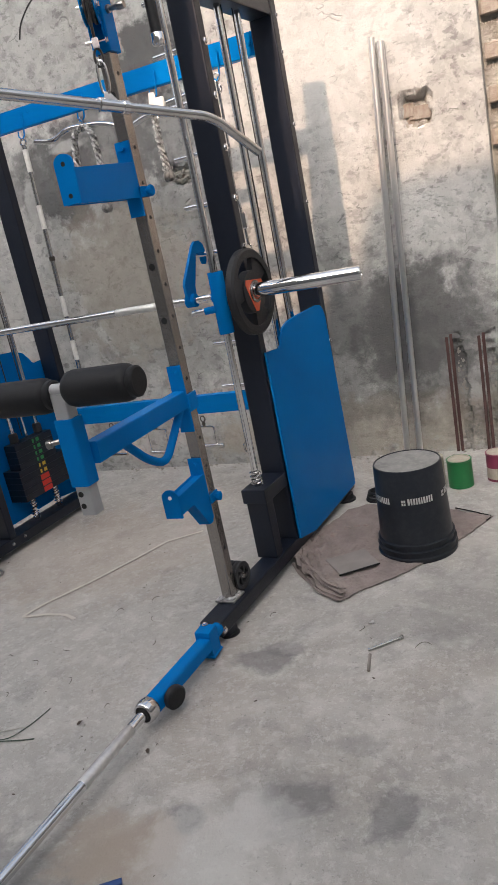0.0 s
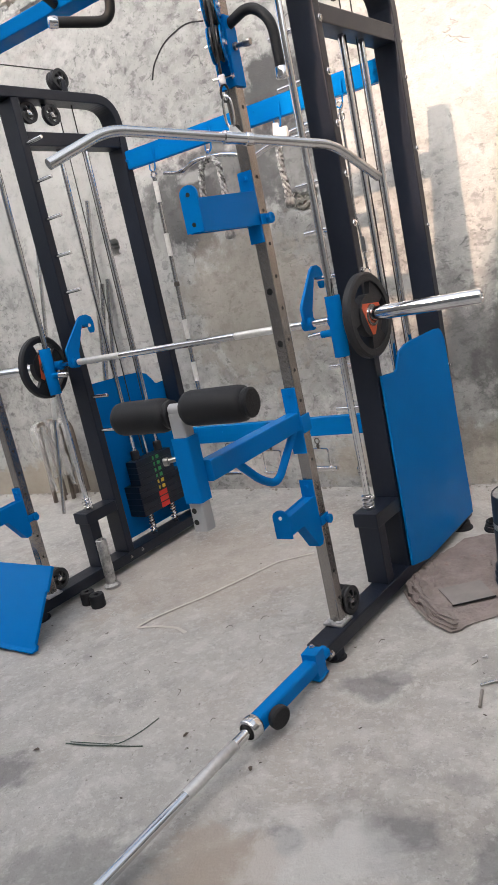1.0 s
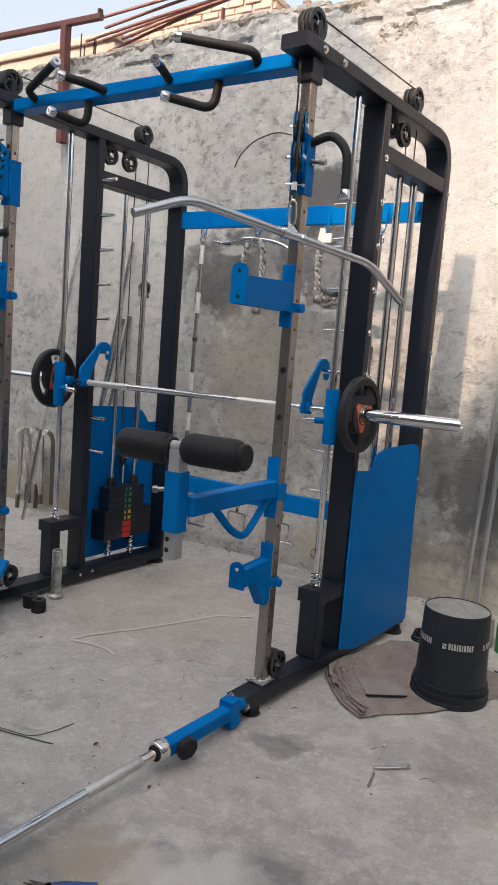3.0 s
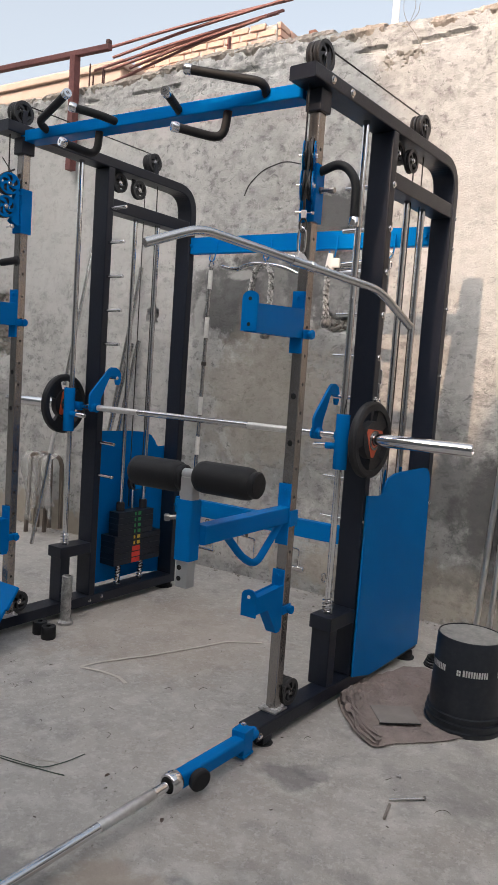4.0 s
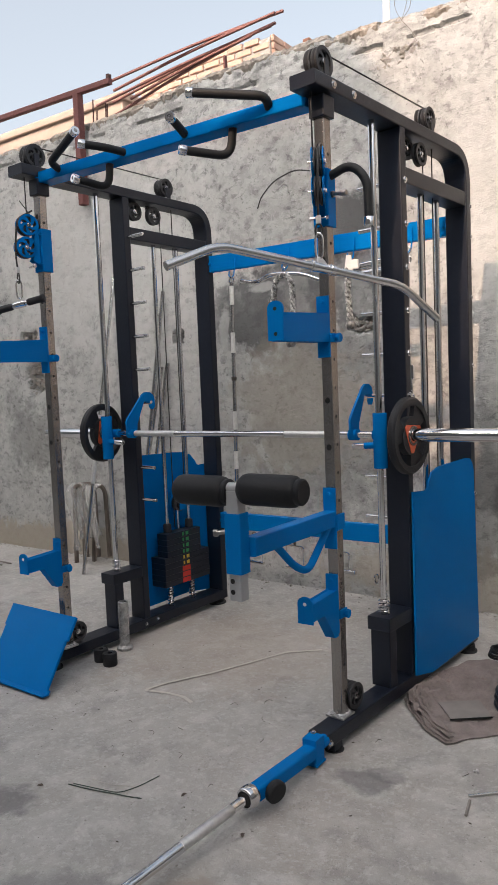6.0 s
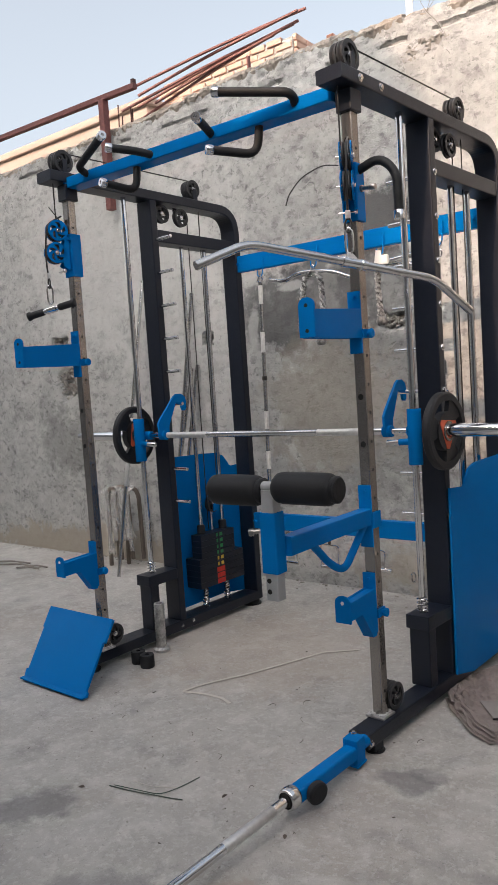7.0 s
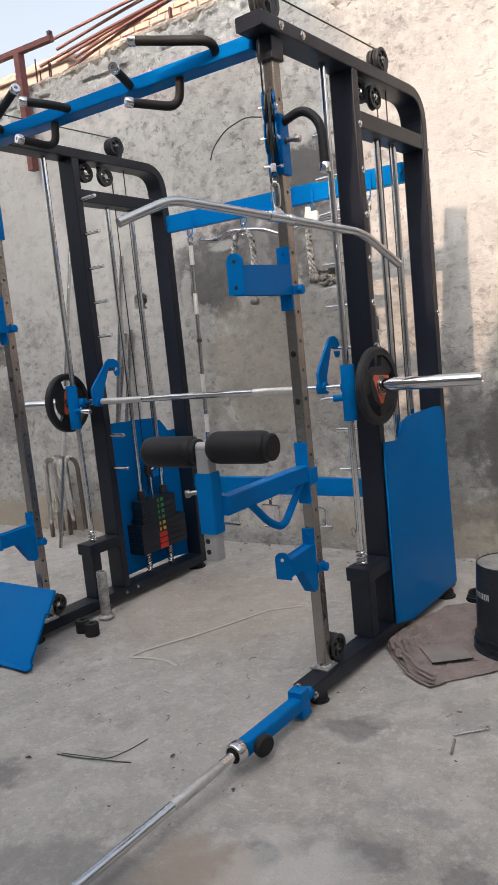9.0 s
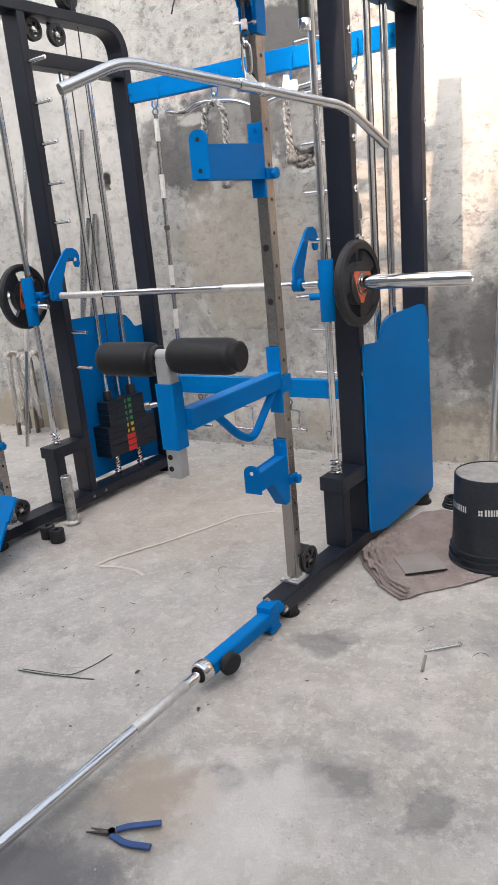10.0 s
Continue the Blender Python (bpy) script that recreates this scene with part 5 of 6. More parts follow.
# broken brick showing in the plaster holes
for bx, bz, w in ((0.55, 1.587, 0.10), (0.565, 1.533, 0.06), (0.50, 1.60, 0.055), (0.52, 1.54, 0.05), (-3.54, 1.32, 0.14), (-3.52, 1.40, 0.12), (-0.69, 1.53, 0.11)):
    b = new("brick", old_bricks[int(abs(bx) * 100) % 5])
    b.parent = wall_north
    b.scale = (w / 0.215, 0.5, 0.85)
    b.location = Vector((bx - w / 2 if bx > 0.2 else bx, WALL_Y + 0.036, bz - (0.03 if bx > 0.2 else 0))) - wall_north.location
    b.rotation_euler = (rng.uniform(-0.15, 0.15), rng.uniform(-0.2, 0.2), rng.uniform(-0.2, 0.2))
# loose stones and half bricks bedded on the wall head
def coping_mesh(w, seed):
    """A rough stone of the wall head: short slices, each a little off the last."""
    r = random.Random(seed)
    bm = bm_new()
    n = max(3, int(w / 0.02))
    rings = []
    chip = 0.0
    for i in range(n + 1):
        k = 0.7 if i in (0, n) else 1.0
        chip = 0.6 * chip + r.uniform(-0.006, 0.006)
        rings.append([bm.verts.new((w * i / n + r.uniform(-0.005, 0.005), y + chip + r.uniform(-0.005, 0.005), 0.035 + (z - 0.035) * k + r.uniform(-0.004, 0.005) + chip * 0.3)) for y, z in
                      ((0.03, -0.02), (0.006, 0.012), (-0.004, 0.03), (0.004, 0.055), (0.03, 0.068), (0.12, 0.074), (0.2, 0))])
    for a, b in zip(rings, rings[1:]):
        for i in range(7):
            bm.faces.new((a[i - 1], a[i], b[i], b[i - 1]))
    bm.faces.new(rings[0])
    bm.faces.new(rings[-1][::-1])
    return finish(bm, "coping_stone", M_COPING)


widths = [0.07, 0.10, 0.12, 0.14, 0.17, 0.20, 0.23, 0.27, 0.32]
stones = [(w, coping_mesh(w, 20 + k)) for k, w in enumerate(widths)]
x = -4.6
while x < 0.8:
    w, me = rng.choice(stones)
    b = new("coping_stone", me)
    b.parent = wall_north
    b.location = Vector((x, WALL_Y - 0.002 + rng.uniform(0, 0.012), head(x + w / 2) - rng.uniform(0.080, 0.100))) - wall_north.location
    b.rotation_euler = (rng.uniform(-0.05, 0.05), rng.uniform(-0.03, 0.03), rng.uniform(-0.03, 0.03))
    x += w + rng.uniform(-0.008, 0.004)
# crumbled mortar in the broken places of the plaster
bm = bm_new()
for cx, cz, rx, rz, count in ((-3.475, 1.36, 0.10, 0.12, 70), (-3.53, 1.70, 0.09, 0.03, 16), (-0.64, 1.56, 0.06, 0.035, 22), (0.535, 1.53, 0.05, 0.012, 12), (-0.48, 2.94, 0.13, 0.03, 26), (-0.36, 2.985, 0.12, 0.02, 22), (-3.2, 3.02, 0.5, 0.03, 40)):
    for k in range(count):
        a, q = rng.uniform(0, 6.28), math.sqrt(rng.random())
        s = rng.uniform(0.005, 0.016)
        m = Matrix.Translation((cx + rx * q * math.cos(a), WALL_Y + (0.022 if cz < 2 else 0.006), cz + rz * q * math.sin(a))) @ Matrix.Rotation(rng.uniform(0, 3), 4, "Y") @ Matrix.Diagonal((1.5, 0.8, 0.9, 1))
        r = bmesh.ops.create_icosphere(bm, subdivisions=1, radius=s, matrix=m)
        for v in r["verts"]:
            v.co += Vector((rng.uniform(-1, 1), rng.uniform(-1, 1), rng.uniform(-1, 1))) * s * 0.35
tagged(part("broken_mortar", bm, M_MORTAR, wall_north, "crumbled mortar in broken plaster"), kind="stuff")
b = new("loose_brick", brick_mesh("loose_brick", 0.045, 0.1, 0.040, mat("red brick", (0.38, 0.19, 0.13), 0.9, second=(0.32, 0.15, 0.10), scale=20), 40))
b.location = (-0.99, WALL_Y + 0.05, head(-0.97) - 0.030)
tagged(b, "half red brick lying on the wall head", "brick")

# twin chrome pipes leaning on the wall
for (x0, y0), (x1, z1) in (((0.325, 1.43), (0.395, 1.915)), ((0.387, 1.44), (0.432, 1.895))):
    bm = bm_new()
    a, b = Vector((x0, y0, 0.0)), Vector((x1, WALL_Y - 0.022, z1))
    lathe(bm, a, b, [(0, 0.0145), (1, 0.0145), (1, 0.0115), (0.97, 0.011), (0.97, 0)], 20)
    single("chrome_pipe", bm, M_PIPE, (x0, y0, 0), "long chrome pipe leaning against the cement wall", "pipe", "pipes along the wall")
# rusty bars let into the plaster
for x0, z1 in ((0.548, 0.575), (0.695, 0.565)):
    frame_ob = thing("rusty_channel", (x0, WALL_Y, 0), "rusty steel bars standing in a chase in the wall", "steel bar", "rusty bars in the wall")
    for k, (dx, top) in enumerate(((0.0, 0.0), (0.021, 0.012))):
        bm = bm_new()
        sweep(bm, [(x0 + dx, WALL_Y - 0.004, 0.0), (x0 + dx + 0.006, WALL_Y + 0.001, z1 + top)], rounded_rect(0.014, 0.016, 0.003), smooth=False, up=(0, 1, 0))
        part("bar", bm, M_REBAR, frame_ob)
    bm = bm_new()
    for k in range(45):
        zz = rng.uniform(0.0, z1)
        bmesh.ops.create_icosphere(bm, subdivisions=1, radius=rng.uniform(0.003, 0.008),
                                   matrix=Matrix.Translation((x0 + 0.055 + rng.uniform(-0.012, 0.018), WALL_Y + 0.020, zz)) @ Matrix.Diagonal((1, 0.6, 1.4, 1)))
    tagged(part("broken_mortar", bm, M_MORTAR, frame_ob, "crumbled mortar"), kind="stuff")
bm = bm_new()
for k in range(160):
    xx = rng.uniform(0.59, 0.84)
    zz = abs(rng.gauss(0.0, 0.2))
    s = rng.uniform(0.003, 0.009)
    bmesh.ops.create_icosphere(bm, subdivisions=1, radius=s, matrix=Matrix.Translation((xx, WALL_Y + 0.004, min(zz, 0.5))) @ Matrix.Diagonal((1.3, 0.5, 1, 1)))
single("crumbled_plaster", bm, M_MORTAR, (0.7, WALL_Y, 0), "crumbled plaster at the foot of the wall", "rubble", kind="stuff")


def paint_tin(x, y, r, h, body, label):
    ob = thing("paint_tin", (x, y, 0), label, "paint tin", "tins by the wall")
    bm = bm_new()
    lathe(bm, (x, y, 0), (x, y, h), [(0, r * 0.96), (0.015, r * 1.02), (0.04, r), (0.95, r), (0.965, r * 1.03), (1, r * 1.03), (1, r * 0.94), (0.97, r * 0.92), (0.97, 0)], 36)
    part("body", bm, body, ob)
    bm = bm_new()
    lathe(bm, (x, y, h - 0.008), (x, y, h + 0.001), [(0, r * 0.9), (1, r * 0.9), (1, r * 0.8), (0.7, r * 0.78), (0.7, 0)], 32)
    part("lid", bm, M_LID, ob, "paint-stained lid")
    return ob


paint_tin(0.617, 1.125, 0.053, 0.125, M_GREEN_TIN, "small green paint tin with a stained lid")
t2 = paint_tin(0.775, 1.19, 0.053, 0.125, M_MAROON_TIN, "small maroon paint tin with a pale label")
bm = bm_new()
lathe(bm, (0.775, 1.19, 0.012), (0.775, 1.19, 0.062), [(0, 0.0535), (1, 0.0535)], 36)
part("label_band", bm, M_LID, t2, "pale paper band")
paint_tin(0.50, 1.135, 0.05, 0.135, M_LID, "small white paint tin beside the bucket")

# upturned bucket
BX, BY = 0.531, 0.53
bucket = thing("bucket", (BX, BY, 0), "upturned black plastic bucket with white print, dusty", "bucket")
bm = bm_new()
H = 0.345
lathe(bm, (BX, BY, 0.0), (BX, BY, H), [(0, 0.128), (0, 0.143), (0.05, 0.146), (0.058, 0.139), (0.105, 0.138), (0.11, 0.144), (0.125, 0.144), (0.13, 0.134), (0.175, 0.1335), (0.18, 0.140),
      (0.198, 0.140), (0.205, 0.132), (0.6, 0.127), (0.985, 0.122), (1.0, 0.1195), (1.0, 0.1165), (0.985, 0.116), (0.985, 0.0)], 64)
part("body", bm, M_BUCKET, bucket)
bm = bm_new()
lathe(bm, (BX, BY, H * 0.98), (BX, BY, H * 0.991), [(0, 0.1155), (1, 0.1155), (1, 0)], 48)
part("base_disc", bm, M_BUCKET_TOP, bucket, "dusty grey base")


def print_bar(a0, a1, z, h):
    bm = bm_new()
    n = 6
    r = 0.1322 + (0.122 - 0.1322) * (z / H - 0.2) / 0.78 + 0.0006
    lo = [(BX + r * math.cos(radians(a0 + (a1 - a0) * i / n)), BY + r * math.sin(radians(a0 + (a1 - a0) * i / n))) for i in range(n + 1)]
    for (xa, ya), (xb, yb) in zip(lo, lo[1:]):
        v = [bm.verts.new(p) for p in ((xa, ya, z), (xb, yb, z), (xb, yb, z + h), (xa, ya, z + h))]
        bm.faces.new(v)
    r2 = bmesh.ops.extrude_face_region(bm, geom=bm.faces[:])
    part("print_bar", bm, M_WHITE, bucket, "white print")


for centre in (-88, -160, -16, 56, 128):
    a = centre + 4
    for w in (3.4, 2.6, 3.0, 2.4, 3.0, 2.2, 3.4, 3.0, 2.6, 2.8):
        print_bar(a, a + w, 0.222, 0.024)
        a += w + 1.4
    for da, dz in ((-6, 0), (-2.4, 0), (-6, 0.011), (-2.4, 0.011)):
        print_bar(centre + da, centre + da + 3.0, 0.221 + dz, 0.0095)
# black rings on the floor
rings = thing("ring_stack", (0.268, 1.0, 0), "small heap of black rubber rings on the floor", "rubber ring")
for k in range(4):
    bm = bm_new()
    pts = [(0.268 + 0.004 * k + 0.045 * math.cos(a), 1.0 + 0.045 * math.sin(a), 0.006 + 0.011 * k + 0.003 * math.sin(a + k)) for a in [i * math.pi / 12 for i in range(25)]]
    tube(bm, pts, 0.0055, 8)
    part("ring", bm, M_RUBBER, rings)

# crumpled sack and sheet under the bucket
EDGE = [(0.07, 0.47), (0.09, 0.38), (0.14, 0.295), (0.20, 0.235), (0.26, 0.175), (0.345, 0.125), (0.365, 0.14), (0.385, 0.185), (0.44, 0.235), (0.53, 0.325), (0.64, 0.50), (0.70, 0.62), (0.777, 0.77), (0.70, 0.81), (0.595, 0.855), (0.40, 0.88), (0.25, 0.93), (0.17, 0.88), (0.12, 0.70), (0.09, 0.58)]


def edge_gap(x, y):
    p, best = Vector((x, y)), 9.0
    for a, b in zip(EDGE, EDGE[1:] + EDGE[:1]):
        a, b = Vector(a), Vector(b)
        t = max(0.0, min(1.0, (p - a).dot(b - a) / (b - a).length_squared))
        best = min(best, (p - a - (b - a) * t).length)
    return best


def sack_z(x, y):
    gap = edge_gap(x, y)
    fold = max(0.0, min(1.0, 1.15 - (x - 0.05 + 0.45 * max(0, y - 0.35)) / 0.27))
    z = 0.003 + min(gap, 0.05) * 0.05
    layers = gap + 0.007 * noise.noise(Vector((x * 9, y * 9, 2)))
    fold *= max(0.0, min(1.0, (math.hypot(x - 0.318, (y - 0.373)) - 0.10) / 0.05))
    pleat = (layers * 42) % 1.0
    z += fold * 0.021 * (1.0 - pleat) * max(0.0, 1 - gap / 0.10)
    ridge = 1.0 - abs(noise.noise(Vector((x * 11 + y * 6, y * 9 - x * 4, 0)))) * 2.6
    crease = 1.0 - abs(noise.noise(Vector((x * 26, y * 20 + x * 10, 5)))) * 2.8
    z += (0.14 + 0.62 * fold) * (0.026 * max(0, ridge) ** 2 + 0.016 * max(0, crease) ** 2)
    return max(z + 0.002 * noise.noise(Vector((x * 25, y * 25, 8))), 0.002)


bm = bm_new()
outline = []
for a, b in zip(EDGE, EDGE[1:] + EDGE[:1]):
    n = max(1, int((Vector(b) - Vector(a)).length / 0.009))
    outline += [Vector(a).lerp(Vector(b), k / n) for k in range(n)]
hub = Vector((0.36, 0.52))
rows_ = []
for k in range(70):
    ring = []
    for p in outline:
        q = hub + (p - hub) * (1 - (k / 70) ** 1.5)
        wob = 0.007 * noise.noise(Vector((q.x * 22, q.y * 22, 1))) + 0.004 * noise.noise(Vector((q.x * 80, q.y * 80, 1)))
        ring.append(bm.verts.new((q.x + wob, q.y + wob, sack_z(q.x, q.y))))
    rows_.append(ring)
for a, b in zip(rows_, rows_[1:]):
    for k in range(len(a)):
        f = bm.faces.new((a[k - 1], a[k], b[k], b[k - 1]))
        f.smooth = True
bm.faces.new(rows_[-1])
sack = single("crumpled_sack", bm, M_CLOTH, (0.35, 0.4, 0), "dirty brown woven sack spread crumpled on the floor", "sack")
mod = sack.modifiers.new("thickness", "SOLIDIFY")
mod.thickness, mod.offset = 0.003, 1.0
for k in range(4):
    # hem of the sack doubled under itself along one edge
    bm = bm_new()
    hem = []
    for i, (ex, ey) in enumerate(EDGE[1:6]):
        away = Vector((ex, ey)) - hub
        away.normalize()
        out = 0.002 - 0.013 * k + 0.020 * noise.noise(Vector((ex * 13, ey * 13, k * 3.7)))
        hem.append((ex + away.x * out, ey + away.y * out, 0.009 + 0.006 * k + 0.006 * noise.noise(Vector((ex * 17, ey * 17, k)))))
    sweep(bm, round_path(hem, 0.03, 4), rounded_rect(0.026 - 0.003 * k, 0.004, 0.0015, 1), up=(0.3 * (k % 2), 0.2, 1))
    part("hem_fold", bm, M_CLOTH, sack, "doubled hem of the sack")
for k in range(5):
    a0 = radians(70 + k * 24)
    bm = bm_new()
    strip = []
    for i in range(6):
        a = a0 + radians(15) * i / 5
        row = []
        for r in (0.085, 0.105):
            x, y = 0.27 + r * math.cos(a), 0.60 + r * 1.1 * math.sin(a)
            row.append(bm.verts.new((x, y, sack_z(x, y) + 0.0034)))
        strip.append(row)
    for p, q in zip(strip, strip[1:]):
        bm.faces.new((p[0], p[1], q[1], q[0]))
    part("print_bar", bm, M_SACK_PRINT, sack, "faded dark print")
bm = bm_new()
prism(bm, [(0.212, 0.385), (0.302, 0.272), (0.422, 0.362), (0.34, 0.475)], "z", 0.016, 0.0205, 0.001)
single("grey_board", bm, M_BOARD, (0.32, 0.37, 0.016), "small grey board lying on the sack", "board")
# near-black strip along the board's front edge
bm = bm_new()
sweep(bm, [(0.298, 0.270, 0.0185), (0.423, 0.3625, 0.0185)], rounded_rect(0.006, 0.005, 0.0015), smooth=False)
single("dark_edge_strip", bm, M_HOLE, (0.36, 0.31, 0.016), "thin dark strip along the board's edge", "rod")

bm = bm_new()
tube(bm, round_path([(0.625, 0.858, 0.009), (0.66, 0.838, 0.010), (0.705, 0.815, 0.009), (0.74, 0.79, 0.010), (0.778, 0.772, 0.009), (0.757, 0.735, 0.008)], 0.02, 4), 0.0028, 6)
single("black_string", bm, M_HOLE, (0.7, 0.81, 0.006), "thin black string lying along the sack's far edge", "string")

# ---- loose on the floor ----
bolt = thing("long_bolt", (0.545, -0.115, 0), "long plated machine bolt lying on the floor", "bolt")
bm = bm_new()
rod(bm, (0.502, -0.152, 0.006), (0.586, -0.078, 0.006), 0.0041, 12)
part("shank", bm, M_SATIN, bolt)
bm = bm_new()
lathe(bm, (0.584, -0.080, 0.007), (0.590, -0.075, 0.007), [(0, 0.007), (1, 0.007)], 6, smooth=False)
part("head", bm, M_SATIN, bolt)
bm = bm_new()
rod(bm, (0.512, -0.172, 0.005), (0.526, -0.25, 0.005), 0.0046, 12, 0.001)
single("short_pin", bm, M_SCRAP, (0.52, -0.21, 0), "short dull steel pin lying on the floor", "pin")
bm = bm_new()
lathe(bm, (0.470, -0.006, 0.005), (0.484, 0.0, 0.005), [(0, 0.003), (0.6, 0.003), (0.6, 0.007), (1, 0.007)], 8, smooth=False)
single("small_nut", bm, M_WELD, (0.478, 0, 0), "small plated nut lying on the floor", "nut")
pl = thing("pliers", (0.11, -1.09, 0), "combination pliers with blue rubber handles, open", "pliers")
for k, (tip, end, bow) in enumerate((((0.047, -1.118, 0.010), (0.186, -1.026, 0.012), (0.122, -1.068, 0.012)), ((0.05, -1.104, 0.010), (0.205, -1.090, 0.012), (0.148, -1.107, 0.012)))):
    bm = bm_new()
    lathe(bm, tip, (0.105, -1.095, 0.011), [(0, 0.0015), (0.5, 0.0038), (1, 0.0065)], 8)
    lathe(bm, (0.102, -1.095, 0.004), (0.102, -1.095, 0.018), [(0, 0.008), (1, 0.008)], 16)
    part("jaw", bm, M_DARKSTEEL, pl, "dark steel jaw")
    bm = bm_new()
    path = round_path([(0.106, -1.085 if k == 0 else -1.101, 0.011), bow, end], 0.03, 6)
    sweep(bm, path, [(x * 1.2, y * 0.8) for x, y in circle(0.0068, 10)])
    part("handle", bm, M_NAVY, pl, "blue rubber handle")


def ribbon(pts, w, h, material, name, label, category, radius=0.03):
    bm = bm_new()
    sweep(bm, round_path(pts, radius, 5), rounded_rect(w, h, h * 0.3, 1), up=(0, 0, 1))
    return single(name, bm, material, pts[0], label, category)


ribbon([(-0.64, -0.055, 0.003), (-0.70, -0.03, 0.003), (-0.79, -0.035, 0.004), (-0.888, -0.062, 0.004), (-0.86, 0.029, 0.004), (-0.80, 0.14, 0.004), (-0.758, 0.213, 0.003), (-0.67, 0.40, 0.004), (-0.595, 0.586, 0.003), (-0.46, 0.689, 0.004)],
       0.015, 0.0014, M_STRAP, "packing_strap", "pale packing strap lying bent on the floor", "strap", 0.02)
ribbon([(-0.605, -0.722, 0.003), (-0.52, -0.71, 0.004), (-0.425, -0.685, 0.004), (-0.385, -0.675, 0.003), (-0.344, -0.662, 0.003)], 0.0035, 0.0035, M_TWINE, "green_wire", "thin green wire lying on the floor", "wire")
ribbon([(-0.59, -0.715, 0.006), (-0.50, -0.698, 0.007), (-0.42, -0.682, 0.007), (-0.395, -0.61, 0.004), (-0.384, -0.535, 0.003)], 0.003, 0.003, M_TWINE, "green_wire", "thin green wire lying bent on the floor", "wire")
ribbon([(-0.56, -0.66, 0.002), (-0.48, -0.655, 0.003), (-0.41, -0.62, 0.002)], 0.002, 0.002, M_STRAP, "pale_thread", "thin pale thread lying on the floor", "thread")
LEAVES = [(-0.677, -0.776, 0.6), (-0.242, -0.582, 1.4), (0.03, -0.654, 2.2)]
M_LEAF = mat("dry leaf", (0.11, 0.085, 0.07), 0.85, second=(0.07, 0.055, 0.05), scale=60)
SCRAPS = [(-0.48, 0.006), (-0.54, -0.238), (-0.666, -0.492), (-0.60, -0.501), (-0.428, -0.409), (-0.236, -0.175), (-0.742, -0.269), (-0.367, 0.097), (0.66, -0.121), (0.14, 0.02),
          (-0.95, -0.35), (-1.0, -0.12), (-0.30, -0.02), (-0.62, -0.34), (-0.2, -0.5), (0.03, -0.62), (0.44, -0.03)]
for k, (x, y) in enumerate(SCRAPS):
    r = random.Random(100 + k)
    a0, rad, span = r.uniform(0, 6.28), r.uniform(0.008, 0.03), r.uniform(0.6, 2.6)
    bm = bm_new()
    tube(bm, [(x + rad * math.cos(a0 + span * i / 8), y + rad * math.sin(a0 + span * i / 8), 0.0022 + 0.003 * math.sin(i * 0.6)) for i in range(9)], 0.0009, 6)
    single("wire_scrap", bm, M_WIRE, (x, y, 0), "curled scrap of thin rusty wire on the floor", "wire scrap", "wire scraps on the floor")
for k, (x, y, a) in enumerate(LEAVES):
    bm = bm_new()
    r = random.Random(300 + k)
    rim = [bm.verts.new((x + 0.011 * math.cos(a) * u - 0.006 * math.sin(a) * v, y + 0.011 * math.sin(a) * u + 0.006 * math.cos(a) * v, 0.003 + 0.004 * abs(v) + r.uniform(0, 0.002)))
           for u, v in ((-1, 0), (-0.5, -0.8), (0.3, -1), (1, -0.1), (0.4, 0.9), (-0.5, 0.7))]
    mid_ = bm.verts.new((x, y, 0.002))
    for i in range(6):
        bm.faces.new((rim[i - 1], rim[i], mid_))
    leaf = single("dry_leaf", bm, M_LEAF, (x, y, 0), "small curled dry brown leaf scrap on the floor", "leaf", "dry leaf scraps on the floor")
    mod = leaf.modifiers.new("thickness", "SOLIDIFY")
    mod.thickness, mod.offset = 0.0012, 1.0
bm = bm_new()
for k in range(320):
    x, y = rng.uniform(-2.6, 1.4), rng.uniform(-1.6, 1.5)
    s = rng.uniform(0.001, 0.0032) * (1.8 if y > 1.35 else 1)
    bmesh.ops.create_icosphere(bm, subdivisions=1, radius=s, matrix=Matrix.Translation((x, y, s * 0.4)) @ Matrix.Rotation(rng.uniform(0, 3), 4, "Z") @ Matrix.Diagonal((1.5, 1, 0.7, 1)))
for k in range(300):
    x = rng.uniform(-4.2, 0.8)
    s = 0.002 + 0.008 * rng.random() ** 2
    bmesh.ops.create_icosphere(bm, subdivisions=1, radius=s, matrix=Matrix.Translation((x, WALL_Y - abs(rng.gauss(0, 0.03)), s * 0.4)) @ Matrix.Diagonal((1.4, 1, 0.7, 1)))
single("floor_grit", bm, M_MORTAR, (0, 0, 0), "scattered grit and mortar crumbs on the floor", "grit", kind="stuff")

bm = bm_new()
for k in range(45):
    x, y = rng.gauss(-1.12, 0.19), rng.gauss(-0.30, 0.12)
    s = 0.0008 + 0.0028 * rng.random() ** 2.5
    bmesh.ops.create_icosphere(bm, subdivisions=1, radius=s, matrix=Matrix.Translation((x, y, s * 0.4)) @ Matrix.Rotation(rng.uniform(0, 3), 4, "Z") @ Matrix.Diagonal((2.2, 1, 0.6, 1)))
for k in range(70):
    x, y = rng.uniform(-1.4, 0.8), rng.uniform(-1.3, 0.6)
    s = 0.0007 + 0.002 * rng.random() ** 2
    bmesh.ops.create_icosphere(bm, subdivisions=1, radius=s, matrix=Matrix.Translation((x, y, s * 0.4)) @ Matrix.Rotation(rng.uniform(0, 3), 4, "Z") @ Matrix.Diagonal((2.4, 1, 0.6, 1)))
single("dark_crumbs", bm, M_WIRE, (-1.1, -0.3, 0), "dark crumbs of dirt and swarf scattered on the floor", "dirt", kind="stuff")

